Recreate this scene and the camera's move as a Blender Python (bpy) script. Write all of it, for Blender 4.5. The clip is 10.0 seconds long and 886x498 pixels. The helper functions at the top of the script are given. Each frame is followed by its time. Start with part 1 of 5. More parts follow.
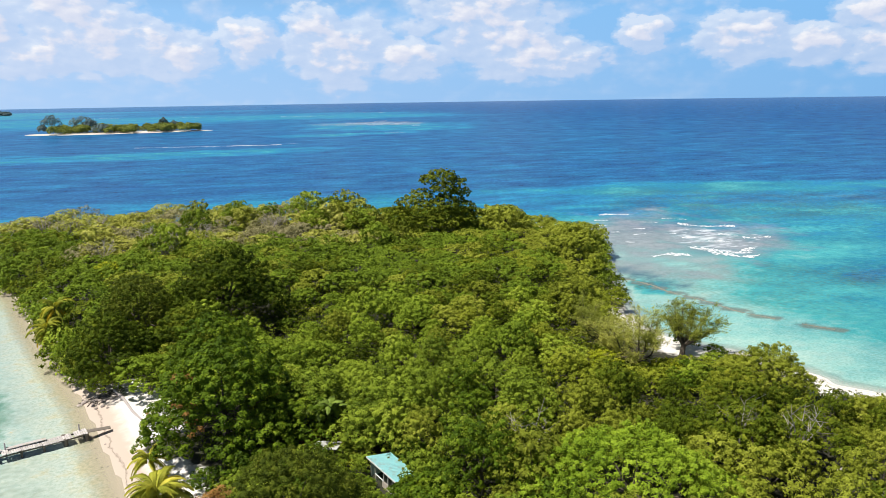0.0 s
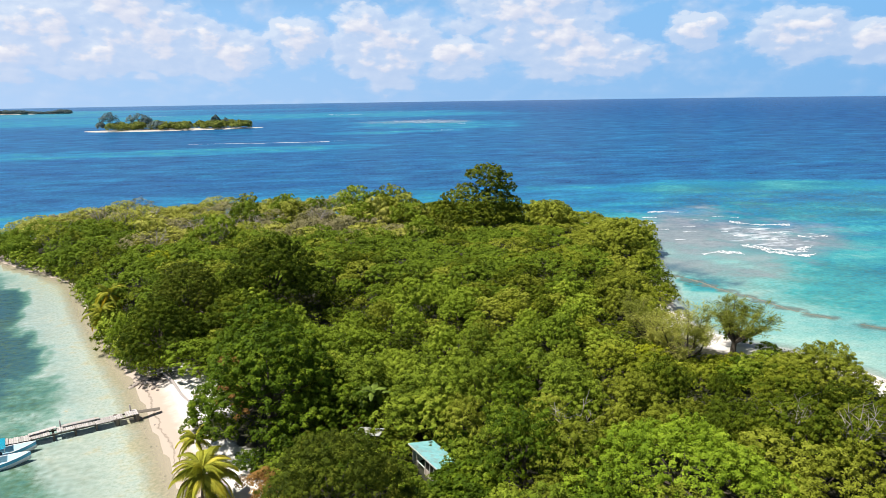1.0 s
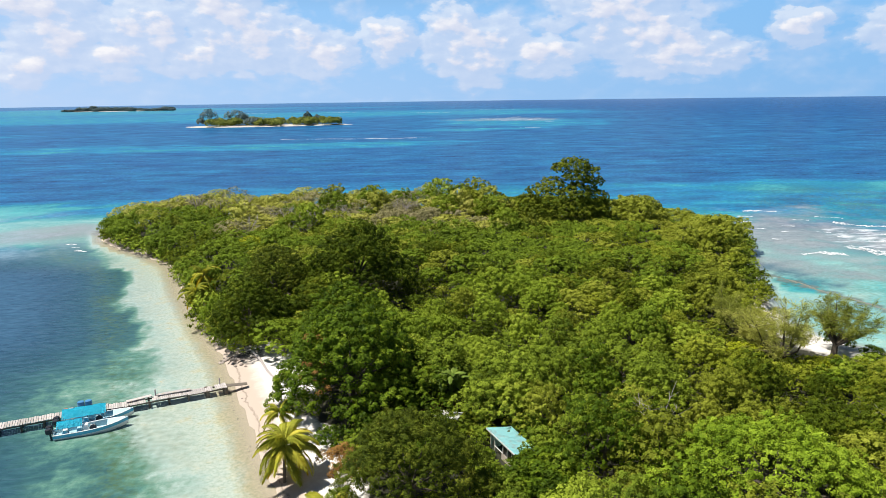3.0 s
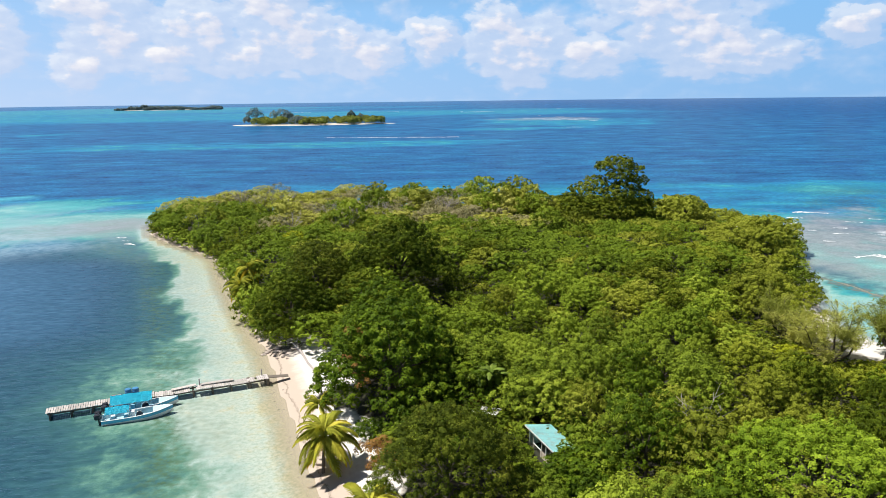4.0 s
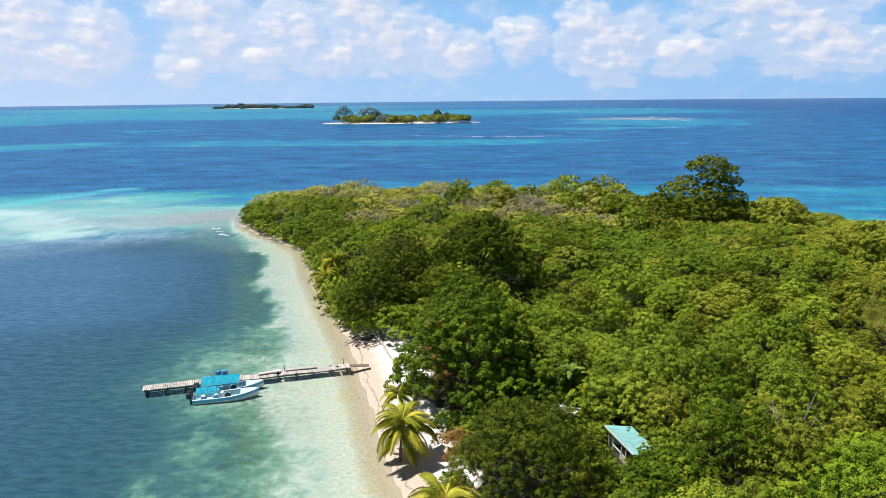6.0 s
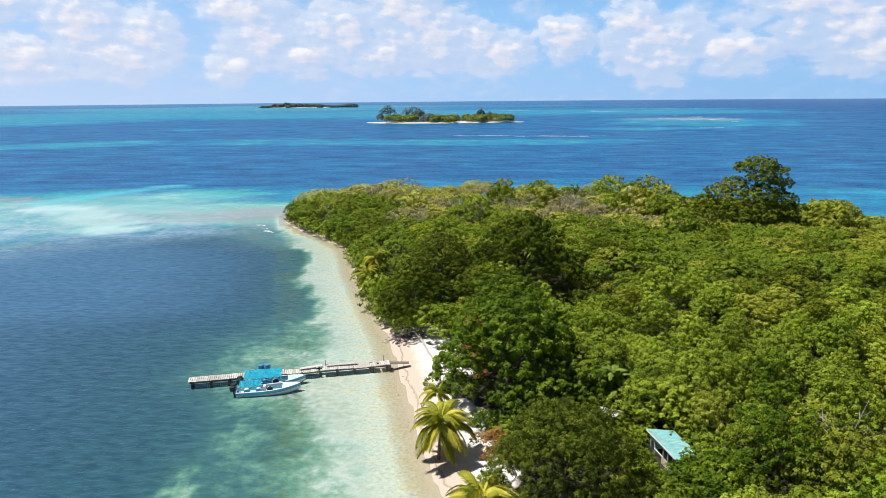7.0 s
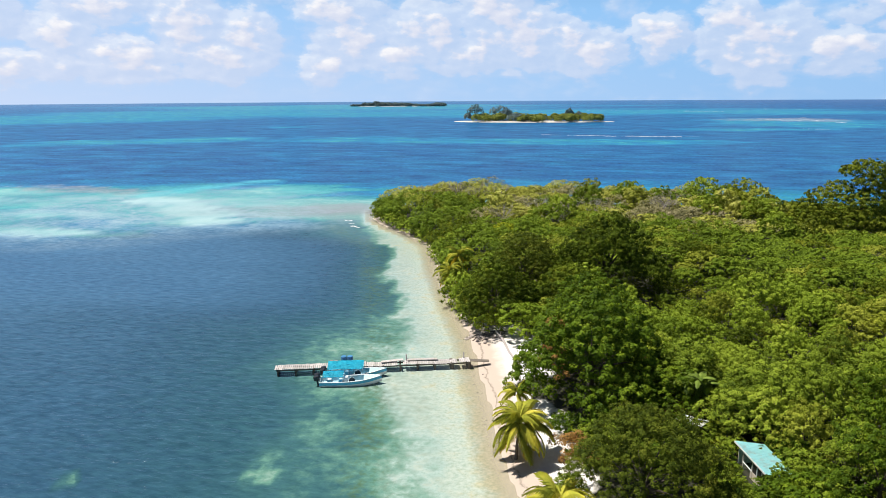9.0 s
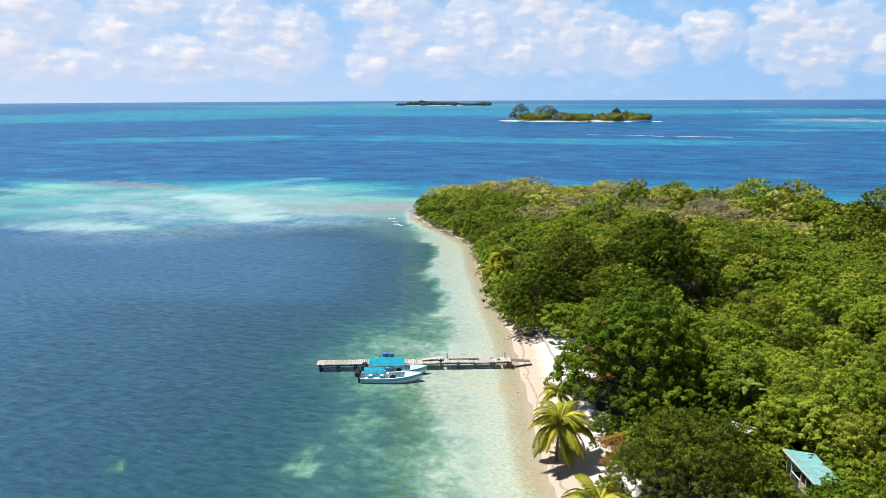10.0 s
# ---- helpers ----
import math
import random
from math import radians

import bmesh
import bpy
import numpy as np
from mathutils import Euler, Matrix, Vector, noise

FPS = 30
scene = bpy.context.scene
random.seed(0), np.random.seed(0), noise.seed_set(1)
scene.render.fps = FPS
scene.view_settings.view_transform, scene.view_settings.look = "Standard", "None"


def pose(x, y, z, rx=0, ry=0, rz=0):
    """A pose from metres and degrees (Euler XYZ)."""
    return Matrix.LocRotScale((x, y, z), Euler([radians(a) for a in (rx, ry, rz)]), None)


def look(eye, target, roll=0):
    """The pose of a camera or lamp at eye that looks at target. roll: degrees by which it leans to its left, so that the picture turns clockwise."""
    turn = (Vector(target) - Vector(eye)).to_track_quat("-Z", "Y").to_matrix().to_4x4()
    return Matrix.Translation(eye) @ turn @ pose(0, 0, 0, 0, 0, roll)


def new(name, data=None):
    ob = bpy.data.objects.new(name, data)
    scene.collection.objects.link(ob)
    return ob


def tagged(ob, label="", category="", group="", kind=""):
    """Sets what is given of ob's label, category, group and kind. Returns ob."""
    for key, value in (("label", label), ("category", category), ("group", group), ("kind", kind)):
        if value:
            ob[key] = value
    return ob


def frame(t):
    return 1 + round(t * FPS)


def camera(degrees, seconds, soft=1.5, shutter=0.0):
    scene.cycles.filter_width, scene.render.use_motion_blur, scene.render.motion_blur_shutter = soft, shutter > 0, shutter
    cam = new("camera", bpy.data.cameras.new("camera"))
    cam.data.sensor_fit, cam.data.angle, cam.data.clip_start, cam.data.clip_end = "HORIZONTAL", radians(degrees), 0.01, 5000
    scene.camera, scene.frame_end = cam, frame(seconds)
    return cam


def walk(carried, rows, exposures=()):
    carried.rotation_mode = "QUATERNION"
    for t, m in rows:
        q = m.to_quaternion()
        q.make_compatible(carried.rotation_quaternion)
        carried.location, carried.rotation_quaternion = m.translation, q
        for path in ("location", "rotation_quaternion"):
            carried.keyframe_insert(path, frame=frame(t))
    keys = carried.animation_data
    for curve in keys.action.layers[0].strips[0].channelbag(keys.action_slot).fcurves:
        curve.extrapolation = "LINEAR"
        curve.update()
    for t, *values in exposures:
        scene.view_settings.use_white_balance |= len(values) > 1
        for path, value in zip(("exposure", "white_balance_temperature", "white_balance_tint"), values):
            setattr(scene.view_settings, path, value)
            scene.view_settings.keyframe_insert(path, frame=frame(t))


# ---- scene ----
cam = camera(63.64, 10.0, soft=0.6)
PATH = [
    (0, look((-0.12, -0.35, 35.46), (28.709, 93.104, 14.599), -0.87)),
    (1, look((-0.09, -0.19, 34.35), (22.670, 94.913, 13.440), -0.85)),
    (2, look((-0.06, -0.09, 33.49), (16.906, 96.211, 12.565), -0.81)),
    (3, look((-0.05, -0.04, 32.85), (11.235, 97.097, 11.928), -0.77)),
    (4, look((-0.03, -0.01, 32.39), (5.557, 97.617, 11.486), -0.71)),
    (5, look((-0.02, -0.01, 32.08), (-0.165, 97.788, 11.195), -0.65)),
    (6, look((-0.00, -0.00, 31.87), (-5.922, 97.617, 11.011), -0.58)),
    (7, look((0.02, 0.01, 31.74), (-11.686, 97.112, 10.889), -0.51)),
    (8, look((0.04, 0.05, 31.64), (-17.430, 96.281, 10.787), -0.43)),
    (9, look((0.08, 0.13, 31.54), (-23.155, 95.130, 10.659), -0.35)),
    (10, look((0.13, 0.27, 31.41), (-28.907, 93.641, 10.463), -0.27)),
]
walk(cam, PATH)

# ---- light ----
SUN_ELEV, SUN_AZ = radians(63), radians(278)   # azimuth clockwise from +y
sun_dir = Vector((math.sin(SUN_AZ) * math.cos(SUN_ELEV), math.cos(SUN_AZ) * math.cos(SUN_ELEV), math.sin(SUN_ELEV)))
sun_data = bpy.data.lights.new("sun", "SUN")
sun_data.energy, sun_data.angle, sun_data.color = 5.0, radians(0.55), (1.0, 0.95, 0.87)
sun = new("sun", sun_data)
sun.matrix_world = look(sun_dir * 500, (0, 0, 0))
scene.view_settings.exposure = 0.36


class Nodes:
    """Short-hand for building a node tree."""

    def __init__(self, tree):
        self.tree = tree
        tree.nodes.clear()

    def add(self, kind, ins=None):
        n = self.tree.nodes.new(kind)
        for k, v in (ins or {}).items():
            if isinstance(v, bpy.types.NodeSocket):
                self.tree.links.new(v, n.inputs[k])
            else:
                n.inputs[k].default_value = v
        return n

    def math(self, op, a, b=0.0, c=0.0, clamp=False):
        n = self.add("ShaderNodeMath", {0: a, 1: b, 2: c})
        n.operation, n.use_clamp = op, clamp
        return n.outputs[0]

    def vector(self, op, a, b=(0, 0, 0), c=(0, 0, 0)):
        n = self.tree.nodes.new("ShaderNodeVectorMath")
        n.operation = op
        for k, v in enumerate((a, b, c)):
            if isinstance(v, bpy.types.NodeSocket):
                self.tree.links.new(v, n.inputs[k])
            else:
                n.inputs[k].default_value = v
        return n.outputs[0]

    def attribute(self, key):
        n = self.tree.nodes.new("ShaderNodeAttribute")
        n.attribute_name = key
        return n.outputs["Fac"]

    def ramp(self, fac, stops, interpolation="LINEAR"):
        n = self.add("ShaderNodeValToRGB", {"Fac": fac})
        n.color_ramp.interpolation = interpolation
        el = n.color_ramp.elements
        while len(el) < len(stops):
            el.new(0.5)
        for e, (p, c) in zip(el, stops):
            e.position = p
            e.color = (c, c, c, 1) if isinstance(c, (int, float)) else (*c, 1)
        return n.outputs["Color"]

    def mix(self, fac, a, b, blend="MIX"):
        n = self.tree.nodes.new("ShaderNodeMix")
        n.data_type, n.blend_type = "RGBA", blend
        if isinstance(fac, bpy.types.NodeSocket):
            self.tree.links.new(fac, n.inputs[0])
        else:
            n.inputs[0].default_value = fac
        for k, v in ((6, a), (7, b)):
            if isinstance(v, bpy.types.NodeSocket):
                self.tree.links.new(v, n.inputs[k])
            else:
                n.inputs[k].default_value = (*v, 1)
        return n.outputs[2]

    def noise(self, vec, scale, detail=4.0, rough=0.55, distortion=0.0):
        return self.add("ShaderNodeTexNoise", {"Vector": vec, "Scale": scale, "Detail": detail, "Roughness": rough, "Distortion": distortion}).outputs["Fac"]


# heaped clouds: azimuth, height, half width, half height in degrees
CLOUDS_AHEAD = [(-9.5, 6.4, 2.8, 1.9), (-7.6, 5.0, 3.3, 1.6), (-4.0, 4.4, 1.6, 1.2), (-2.0, 3.6, 2.1, 1.2), (-11.6, 3.4, 2.4, 0.9), (2.7, 4.7, 2.0, 1.1), (7.4, 5.6, 1.9, 1.2), (9.4, 4.0, 3.6, 1.6), (14.6, 3.3, 3.2, 1.0),
                (20.3, 6.3, 4.2, 1.9), (22.4, 4.6, 3.7, 1.4), (25.0, 3.1, 4.2, 1.1), (32.5, 4.8, 1.8, 0.8), (39.2, 4.3, 2.8, 1.2), (43.9, 3.7, 2.8, 0.9), (47.5, 5.5, 2.3, 0.9), (48.5, 3.7, 2.6, 1.3)]
CLOUDS_WEST = [(-40.9, 4.7, 2.1, 1.0), (-32.8, 5.6, 2.4, 1.6), (-28.5, 4.9, 2.2, 1.4), (-36.6, 3.1, 3.2, 1.1), (-46.5, 5.9, 2.8, 1.2), (-47.6, 3.8, 2.3, 1.3), (-21.7, 6.5, 3.0, 1.1), (-15.2, 5.1, 2.9, 1.6), (-20.8, 4.7, 2.8, 1.3),
               (-22.6, 2.6, 1.8, 0.9), (-38.4, 6.6, 3.0, 0.9), (-44.5, 2.5, 4.2, 0.8), (-30.3, 3.2, 3.2, 1.0), (-17.5, 3.2, 2.4, 0.9)]


def make_world():
    w = bpy.data.worlds.new("sky")
    scene.world = w
    w.use_nodes = True
    n = Nodes(w.node_tree)
    sky = n.add("ShaderNodeTexSky")
    sky.sky_type, sky.sun_disc, sky.sun_elevation, sky.sun_rotation = "NISHITA", False, SUN_ELEV, SUN_AZ
    sky.air_density, sky.dust_density, sky.ozone_density = 0.6, 0.0, 2.0
    co = n.add("ShaderNodeTexCoord").outputs["Generated"]
    s = n.add("ShaderNodeSeparateXYZ", {0: co})
    el = n.math("MULTIPLY", n.math("ARCSINE", s.outputs[2]), 57.2958)
    az = n.math("MULTIPLY", n.math("ARCTAN2", s.outputs[0], s.outputs[1]), 57.2958)
    flat = n.add("ShaderNodeCombineXYZ", {0: az, 1: el, 2: 0.0}).outputs[0]
    tall = n.vector("MULTIPLY", flat, (1.0, 1.7, 1.0))
    warp = n.add("ShaderNodeTexNoise", {"Vector": tall, "Scale": 0.6, "Detail": 5.0, "Roughness": 0.6}).outputs["Color"]
    bent = n.vector("ADD", flat, n.vector("MULTIPLY", n.vector("SUBTRACT", warp, (0.5, 0.5, 0.5)), (2.4, 1.3, 0.0)))
    def heaps(at):
        """Rounded heaps, highest in their middles; bases softer than tops."""
        heap = None
        for a, e, hw, hh in CLOUDS_AHEAD + CLOUDS_WEST:
            d = n.vector("MULTIPLY", n.vector("SUBTRACT", at, (a, e, 0)), (1 / hw, 1 / hh, 0))
            d = n.vector("MAXIMUM", d, n.vector("MULTIPLY", d, (1.0, 0.6, 1.0)))
            one = n.tree.nodes.new("ShaderNodeVectorMath")
            one.operation = "DOT_PRODUCT"
            n.tree.links.new(d, one.inputs[0])
            n.tree.links.new(d, one.inputs[1])
            v = n.math("SUBTRACT", 1.0, one.outputs["Value"])
            heap = v if heap is None else n.math("SMOOTH_MAX", heap, v, 0.25)
        return heap

    def billows(at):
        return n.noise(at, 0.62, 4.5, 0.47)

    heap, heap_sunward = heaps(bent), heaps(n.vector("ADD", bent, (-0.45, 0.5, 0.0)))
    puff, puff_sunward = billows(tall), billows(n.vector("ADD", tall, (-0.35, 0.55, 0.0)))
    soft = n.noise(tall, 0.16, 4.0, 0.55)
    # thin cloud over the rest of the sky
    thin = n.ramp(n.math("MULTIPLY_ADD", puff, 0.35, n.math("MULTIPLY", soft, 0.7)), [(0.50, 0.0), (0.68, 0.75)])
    thin = n.math("MULTIPLY", thin, n.ramp(n.math("DIVIDE", el, 90.0), [(0.0, 0.25), (0.05, 0.7), (0.09, 0.9), (0.16, 0.2), (1.0, 0.1)]))
    edge = n.math("ADD", n.math("MAXIMUM", heap, -1.5), n.math("MULTIPLY_ADD", puff, 3.0, -1.55))
    edge_sunward = n.math("ADD", n.math("MAXIMUM", heap_sunward, -1.5), n.math("MULTIPLY_ADD", puff_sunward, 3.0, -1.55))
    thick = n.ramp(edge, [(0.0, 0.0), (0.40, 0.48), (1.0, 0.86)], "EASE")
    low = n.ramp(n.math("ADD", n.math("MAXIMUM", heap, -5.0), n.math("ADD", n.math("MULTIPLY_ADD", soft, 3.4, -0.55), n.math("MULTIPLY_ADD", puff, 2.4, -1.2))), [(0.0, 0.0), (0.5, 0.15), (1.1, 0.5)], "EASE")
    dens = n.math("MAXIMUM", n.math("MAXIMUM", n.math("MULTIPLY", thin, 0.75), low), thick)
    lit = n.ramp(n.math("MULTIPLY_ADD", n.math("SUBTRACT", edge, edge_sunward), 0.42, 0.42), [(0.12, (0.70, 0.75, 0.92)), (0.50, (0.84, 0.85, 0.96)), (0.86, (1.10, 1.06, 1.05))])
    haze = n.ramp(n.math("DIVIDE", el, 90.0), [(0.0, 0.97), (0.07, 0.92), (0.10, 0.6), (0.17, 0.0)])
    veil = n.ramp(n.math("DIVIDE", n.math("ADD", az, 50.0), 100.0), [(0.0, (0.57, 0.69, 0.92)), (0.45, (0.38, 0.59, 0.89)), (1.0, (0.21, 0.46, 0.80))])
    up = n.ramp(n.math("DIVIDE", el, 12.0), [(0.0, 0.0), (0.8, 1.0)])
    veil = n.mix(n.math("MULTIPLY", up, 0.65), veil, (0.22, 0.56, 0.98))
    base = n.add("ShaderNodeBackground", {"Color": sky.outputs[0], "Strength": 0.05})
    mist = n.add("ShaderNodeBackground", {"Color": veil, "Strength": 0.83})
    cloud = n.add("ShaderNodeBackground", {"Color": lit, "Strength": 0.73})
    m = n.add("ShaderNodeMixShader", {0: haze, 1: base.outputs[0], 2: mist.outputs[0]})
    m = n.add("ShaderNodeMixShader", {0: dens, 1: m.outputs[0], 2: cloud.outputs[0]})
    n.add("ShaderNodeOutputWorld", {0: m.outputs[0]})


make_world()


# ---- materials ----
def material(name):
    m = bpy.data.materials.new(name)
    m.use_nodes = True
    return m, Nodes(m.node_tree)


def finish(n, shader):
    n.add("ShaderNodeOutputMaterial", {0: shader})


def coords(n):
    return n.add("ShaderNodeTexCoord").outputs["Object"]


def bump(n, height, strength, distance):
    return n.add("ShaderNodeBump", {"Height": height, "Strength": strength, "Distance": distance}).outputs[0]


def plain(name, colour, rough=0.6, metal=0.0, vary=0.15, scale=3.0, relief=0.0, dirt=None):
    """A surface with blotches at two scales, random tint from piece to piece and fine relief."""
    m, n = material(name)
    co = coords(n)
    a, b = n.noise(co, scale, 5.0, 0.6), n.noise(co, scale * 9, 3.0, 0.6)
    rnd = n.add("ShaderNodeObjectInfo").outputs["Random"]
    v = n.math("ADD", n.math("MULTIPLY_ADD", a, 1.1, -0.55), n.math("MULTIPLY_ADD", b, 0.6, -0.3))
    v = n.math("ADD", v, n.math("MULTIPLY_ADD", rnd, 0.8, -0.4))
    dark = tuple(c * (1 - 1.6 * vary) for c in colour)
    light = tuple(min(1, c * (1 + 1.2 * vary)) for c in colour)
    col = n.ramp(n.math("MULTIPLY_ADD", v, 0.6, 0.5), [(0.1, dark), (0.5, colour), (0.9, light)])
    if dirt:
        col = n.mix(n.ramp(a, [(0.5, 0.0), (0.72, 0.8)]), col, dirt)
    p = n.add("ShaderNodeBsdfPrincipled", {"Base Color": col, "Roughness": rough, "Metallic": metal})
    if relief:
        n.tree.links.new(bump(n, b, 0.6, relief), p.inputs["Normal"])
    finish(n, p.outputs[0])
    return m


def leaf_material(name, stops, gloss=0.5, through_light=0.12, spread=0.5):
    """Leaves: hue from leaf to leaf, from tree to tree and in patches; some light passes through."""
    m, n = material(name)
    isl = n.add("ShaderNodeNewGeometry").outputs["Random Per Island"]
    obj = n.add("ShaderNodeObjectInfo").outputs["Random"]
    where = n.add("ShaderNodeNewGeometry").outputs["Position"]
    patch = n.noise(where, 0.22, 3.0, 0.6)
    spray = n.noise(where, 0.95, 2.0, 0.5)
    f = n.math("ADD", n.math("MULTIPLY", isl, 0.14), n.math("ADD", n.math("MULTIPLY", obj, spread), n.math("ADD", n.math("MULTIPLY_ADD", patch, 0.9, -0.45), n.math("MULTIPLY_ADD", spray, 0.8, -0.28))))
    f = n.math("MULTIPLY", f, 1 / (0.45 + spread))
    col = n.ramp(f, [(k, tuple(c * (0.80 + 0.64 * k) for c in colour)) for k, colour in stops])
    p = n.add("ShaderNodeBsdfPrincipled", {"Base Color": col, "Roughness": gloss + 0.15, "Specular IOR Level": 0.06})
    t = n.add("ShaderNodeBsdfTranslucent", {"Color": n.mix(0.4, col, (0.26, 0.28, 0.01))})
    mx = n.add("ShaderNodeMixShader", {0: through_light, 1: p.outputs[0], 2: t.outputs[0]})
    finish(n, mx.outputs[0])
    return m


LEAF = {
    "canopy": leaf_material("leaf_canopy", [(0.0, (0.096, 0.148, 0.015)), (0.4, (0.192, 0.262, 0.022)), (0.75, (0.252, 0.315, 0.030)), (1.0, (0.315, 0.350, 0.044))]),
    # Canopy leaves at middle and far distance; brightness there is put into their colour.
    "canopy_distant": leaf_material("leaf_canopy_distant", [(0.0, (0.080, 0.134, 0.013)), (0.4, (0.162, 0.235, 0.018)), (0.75, (0.218, 0.288, 0.024)), (1.0, (0.275, 0.325, 0.036))]),
    "almond": leaf_material("leaf_almond", [(0.0, (0.032, 0.064, 0.005)), (0.5, (0.084, 0.140, 0.008)), (0.93, (0.180, 0.238, 0.014)), (1.0, (0.24, 0.12, 0.03))], 0.4, spread=0.2),
    "bright": leaf_material("leaf_bright", [(0.0, (0.095, 0.175, 0.010)), (0.5, (0.195, 0.290, 0.018)), (1.0, (0.28, 0.36, 0.03))], 0.4, spread=0.2),
    "dark": leaf_material("leaf_dark", [(0.0, (0.030, 0.052, 0.004)), (0.5, (0.082, 0.118, 0.007)), (1.0, (0.17, 0.185, 0.014))], 0.5, spread=0.25),
    "shade": leaf_material("leaf_shade", [(0.0, (0.034, 0.056, 0.006)), (0.5, (0.098, 0.126, 0.011)), (1.0, (0.19, 0.19, 0.022))], 0.5, spread=0.2),
    "olive": leaf_material("leaf_olive", [(0.0, (0.098, 0.126, 0.013)), (0.5, (0.206, 0.238, 0.022)), (1.0, (0.295, 0.315, 0.042))], 0.5, spread=0.35),
    "yellow": leaf_material("leaf_yellow", [(0.0, (0.17, 0.22, 0.010)), (0.5, (0.29, 0.33, 0.015)), (1.0, (0.42, 0.41, 0.03))], 0.5),
    "lime": leaf_material("leaf_lime", [(0.0, (0.11, 0.145, 0.012)), (0.5, (0.202, 0.240, 0.018)), (1.0, (0.29, 0.310, 0.034))], 0.5, spread=0.35),
    "dry": leaf_material("leaf_dry", [(0.0, (0.16, 0.16, 0.06)), (0.5, (0.265, 0.245, 0.115)), (1.0, (0.37, 0.31, 0.20))], 0.7),
    "needle": leaf_material("leaf_needle", [(0.0, (0.22, 0.26, 0.04)), (0.5, (0.34, 0.37, 0.07)), (1.0, (0.48, 0.46, 0.12))], 0.6, 0.45),
    "palm": leaf_material("leaf_palm", [(0.0, (0.22, 0.27, 0.03)), (0.5, (0.40, 0.40, 0.05)), (1.0, (0.58, 0.50, 0.07))], 0.4, 0.25),
    "palm_old": leaf_material("leaf_palm_old", [(0.0, (0.45, 0.34, 0.02)), (0.6, (0.62, 0.44, 0.02)), (1.0, (0.50, 0.28, 0.04))], 0.45),
    "banana": leaf_material("leaf_banana", [(0.0, (0.07, 0.12, 0.015)), (0.6, (0.15, 0.21, 0.035)), (1.0, (0.25, 0.29, 0.07))], 0.35),
    "rust": leaf_material("leaf_rust", [(0.0, (0.09, 0.05, 0.015)), (0.5, (0.20, 0.10, 0.03)), (1.0, (0.28, 0.16, 0.05))], 0.7),
    # Far scrub, yellow-green of its own; distance brightness is also put into the colour.
    "scrub": leaf_material("leaf_scrub_lightened", [(0.0, (0.15, 0.18, 0.017)), (0.5, (0.29, 0.31, 0.045)), (1.0, (0.42, 0.40, 0.10))], 0.6),
    "tall": leaf_material("leaf_tall", [(0.0, (0.062, 0.09, 0.007)), (0.5, (0.14, 0.172, 0.013)), (1.0, (0.225, 0.235, 0.022))], 0.5, spread=0.2),
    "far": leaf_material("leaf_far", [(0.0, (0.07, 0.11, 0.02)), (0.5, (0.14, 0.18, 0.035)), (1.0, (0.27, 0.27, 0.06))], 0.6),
    # Grey-blue tint: haze over the distant woods is put into the leaf colour.
    "far_hazed": leaf_material("leaf_far_hazed", [(0.0, (0.10, 0.15, 0.16)), (1.0, (0.14, 0.19, 0.185))], 0.6),
}
BARK = plain("bark", (0.085, 0.068, 0.050), 0.9, vary=0.3, scale=2.0, relief=0.03)
BARK_GREY = plain("bark_bleached", (0.36, 0.32, 0.30), 0.9, vary=0.25, scale=2.0, relief=0.03)
PALM_BARK = plain("palm_bark", (0.11, 0.085, 0.065), 0.9, vary=0.3, scale=4.0, relief=0.03)
PLANK = plain("weathered_plank", (0.50, 0.46, 0.45), 0.85, vary=0.26, scale=2.5, relief=0.01, dirt=(0.30, 0.28, 0.17))
PILE = plain("pier_pile_wood", (0.13, 0.11, 0.09), 0.9, vary=0.3, scale=3.0, relief=0.02)
GELCOAT = plain("white_gelcoat", (0.84, 0.85, 0.84), 0.25, vary=0.06, scale=1.5)
BLUE_PAINT = plain("sky_blue_boat_paint", (0.10, 0.46, 0.74), 0.3, vary=0.1, scale=1.5)
DECK_PAINT = plain("pale_blue_deck_paint", (0.42, 0.62, 0.70), 0.5, vary=0.15, scale=3.0)
TARP = plain("bright_blue_canvas", (0.005, 0.47, 0.64), 0.7, vary=0.12, scale=2.0, relief=0.02)
ENGINE = plain("outboard_black", (0.02, 0.025, 0.035), 0.35, vary=0.2)
ALLOY = plain("alloy_tube", (0.6, 0.6, 0.6), 0.35, 0.9, vary=0.1)
SEAT = plain("dark_seat", (0.05, 0.06, 0.08), 0.6, vary=0.2)
ROOF = plain("pale_turquoise_roofing", (0.42, 0.79, 0.81), 0.5, vary=0.12, scale=1.2, dirt=(0.45, 0.52, 0.48))
ROOF_GREY = plain("grey_sheet_roofing", (0.55, 0.55, 0.53), 0.6, vary=0.2, scale=1.5, dirt=(0.35, 0.30, 0.26))
BOARD = plain("cream_wall_board", (0.50, 0.44, 0.38), 0.8, vary=0.18, scale=2.0, dirt=(0.3, 0.24, 0.2))
TRIM = plain("white_painted_wood", (0.72, 0.72, 0.70), 0.6, vary=0.1)
ROCK = plain("coral_rubble", (0.34, 0.29, 0.26), 0.95, vary=0.3, scale=1.5, relief=0.05)
SCREEN = plain("dark_window", (0.02, 0.02, 0.02), 0.4, vary=0.2)
FUEL = plain("orange_red_plastic", (0.55, 0.16, 0.08), 0.5, vary=0.1)
CRATE = plain("blue_plastic", (0.05, 0.22, 0.45), 0.5, vary=0.1)


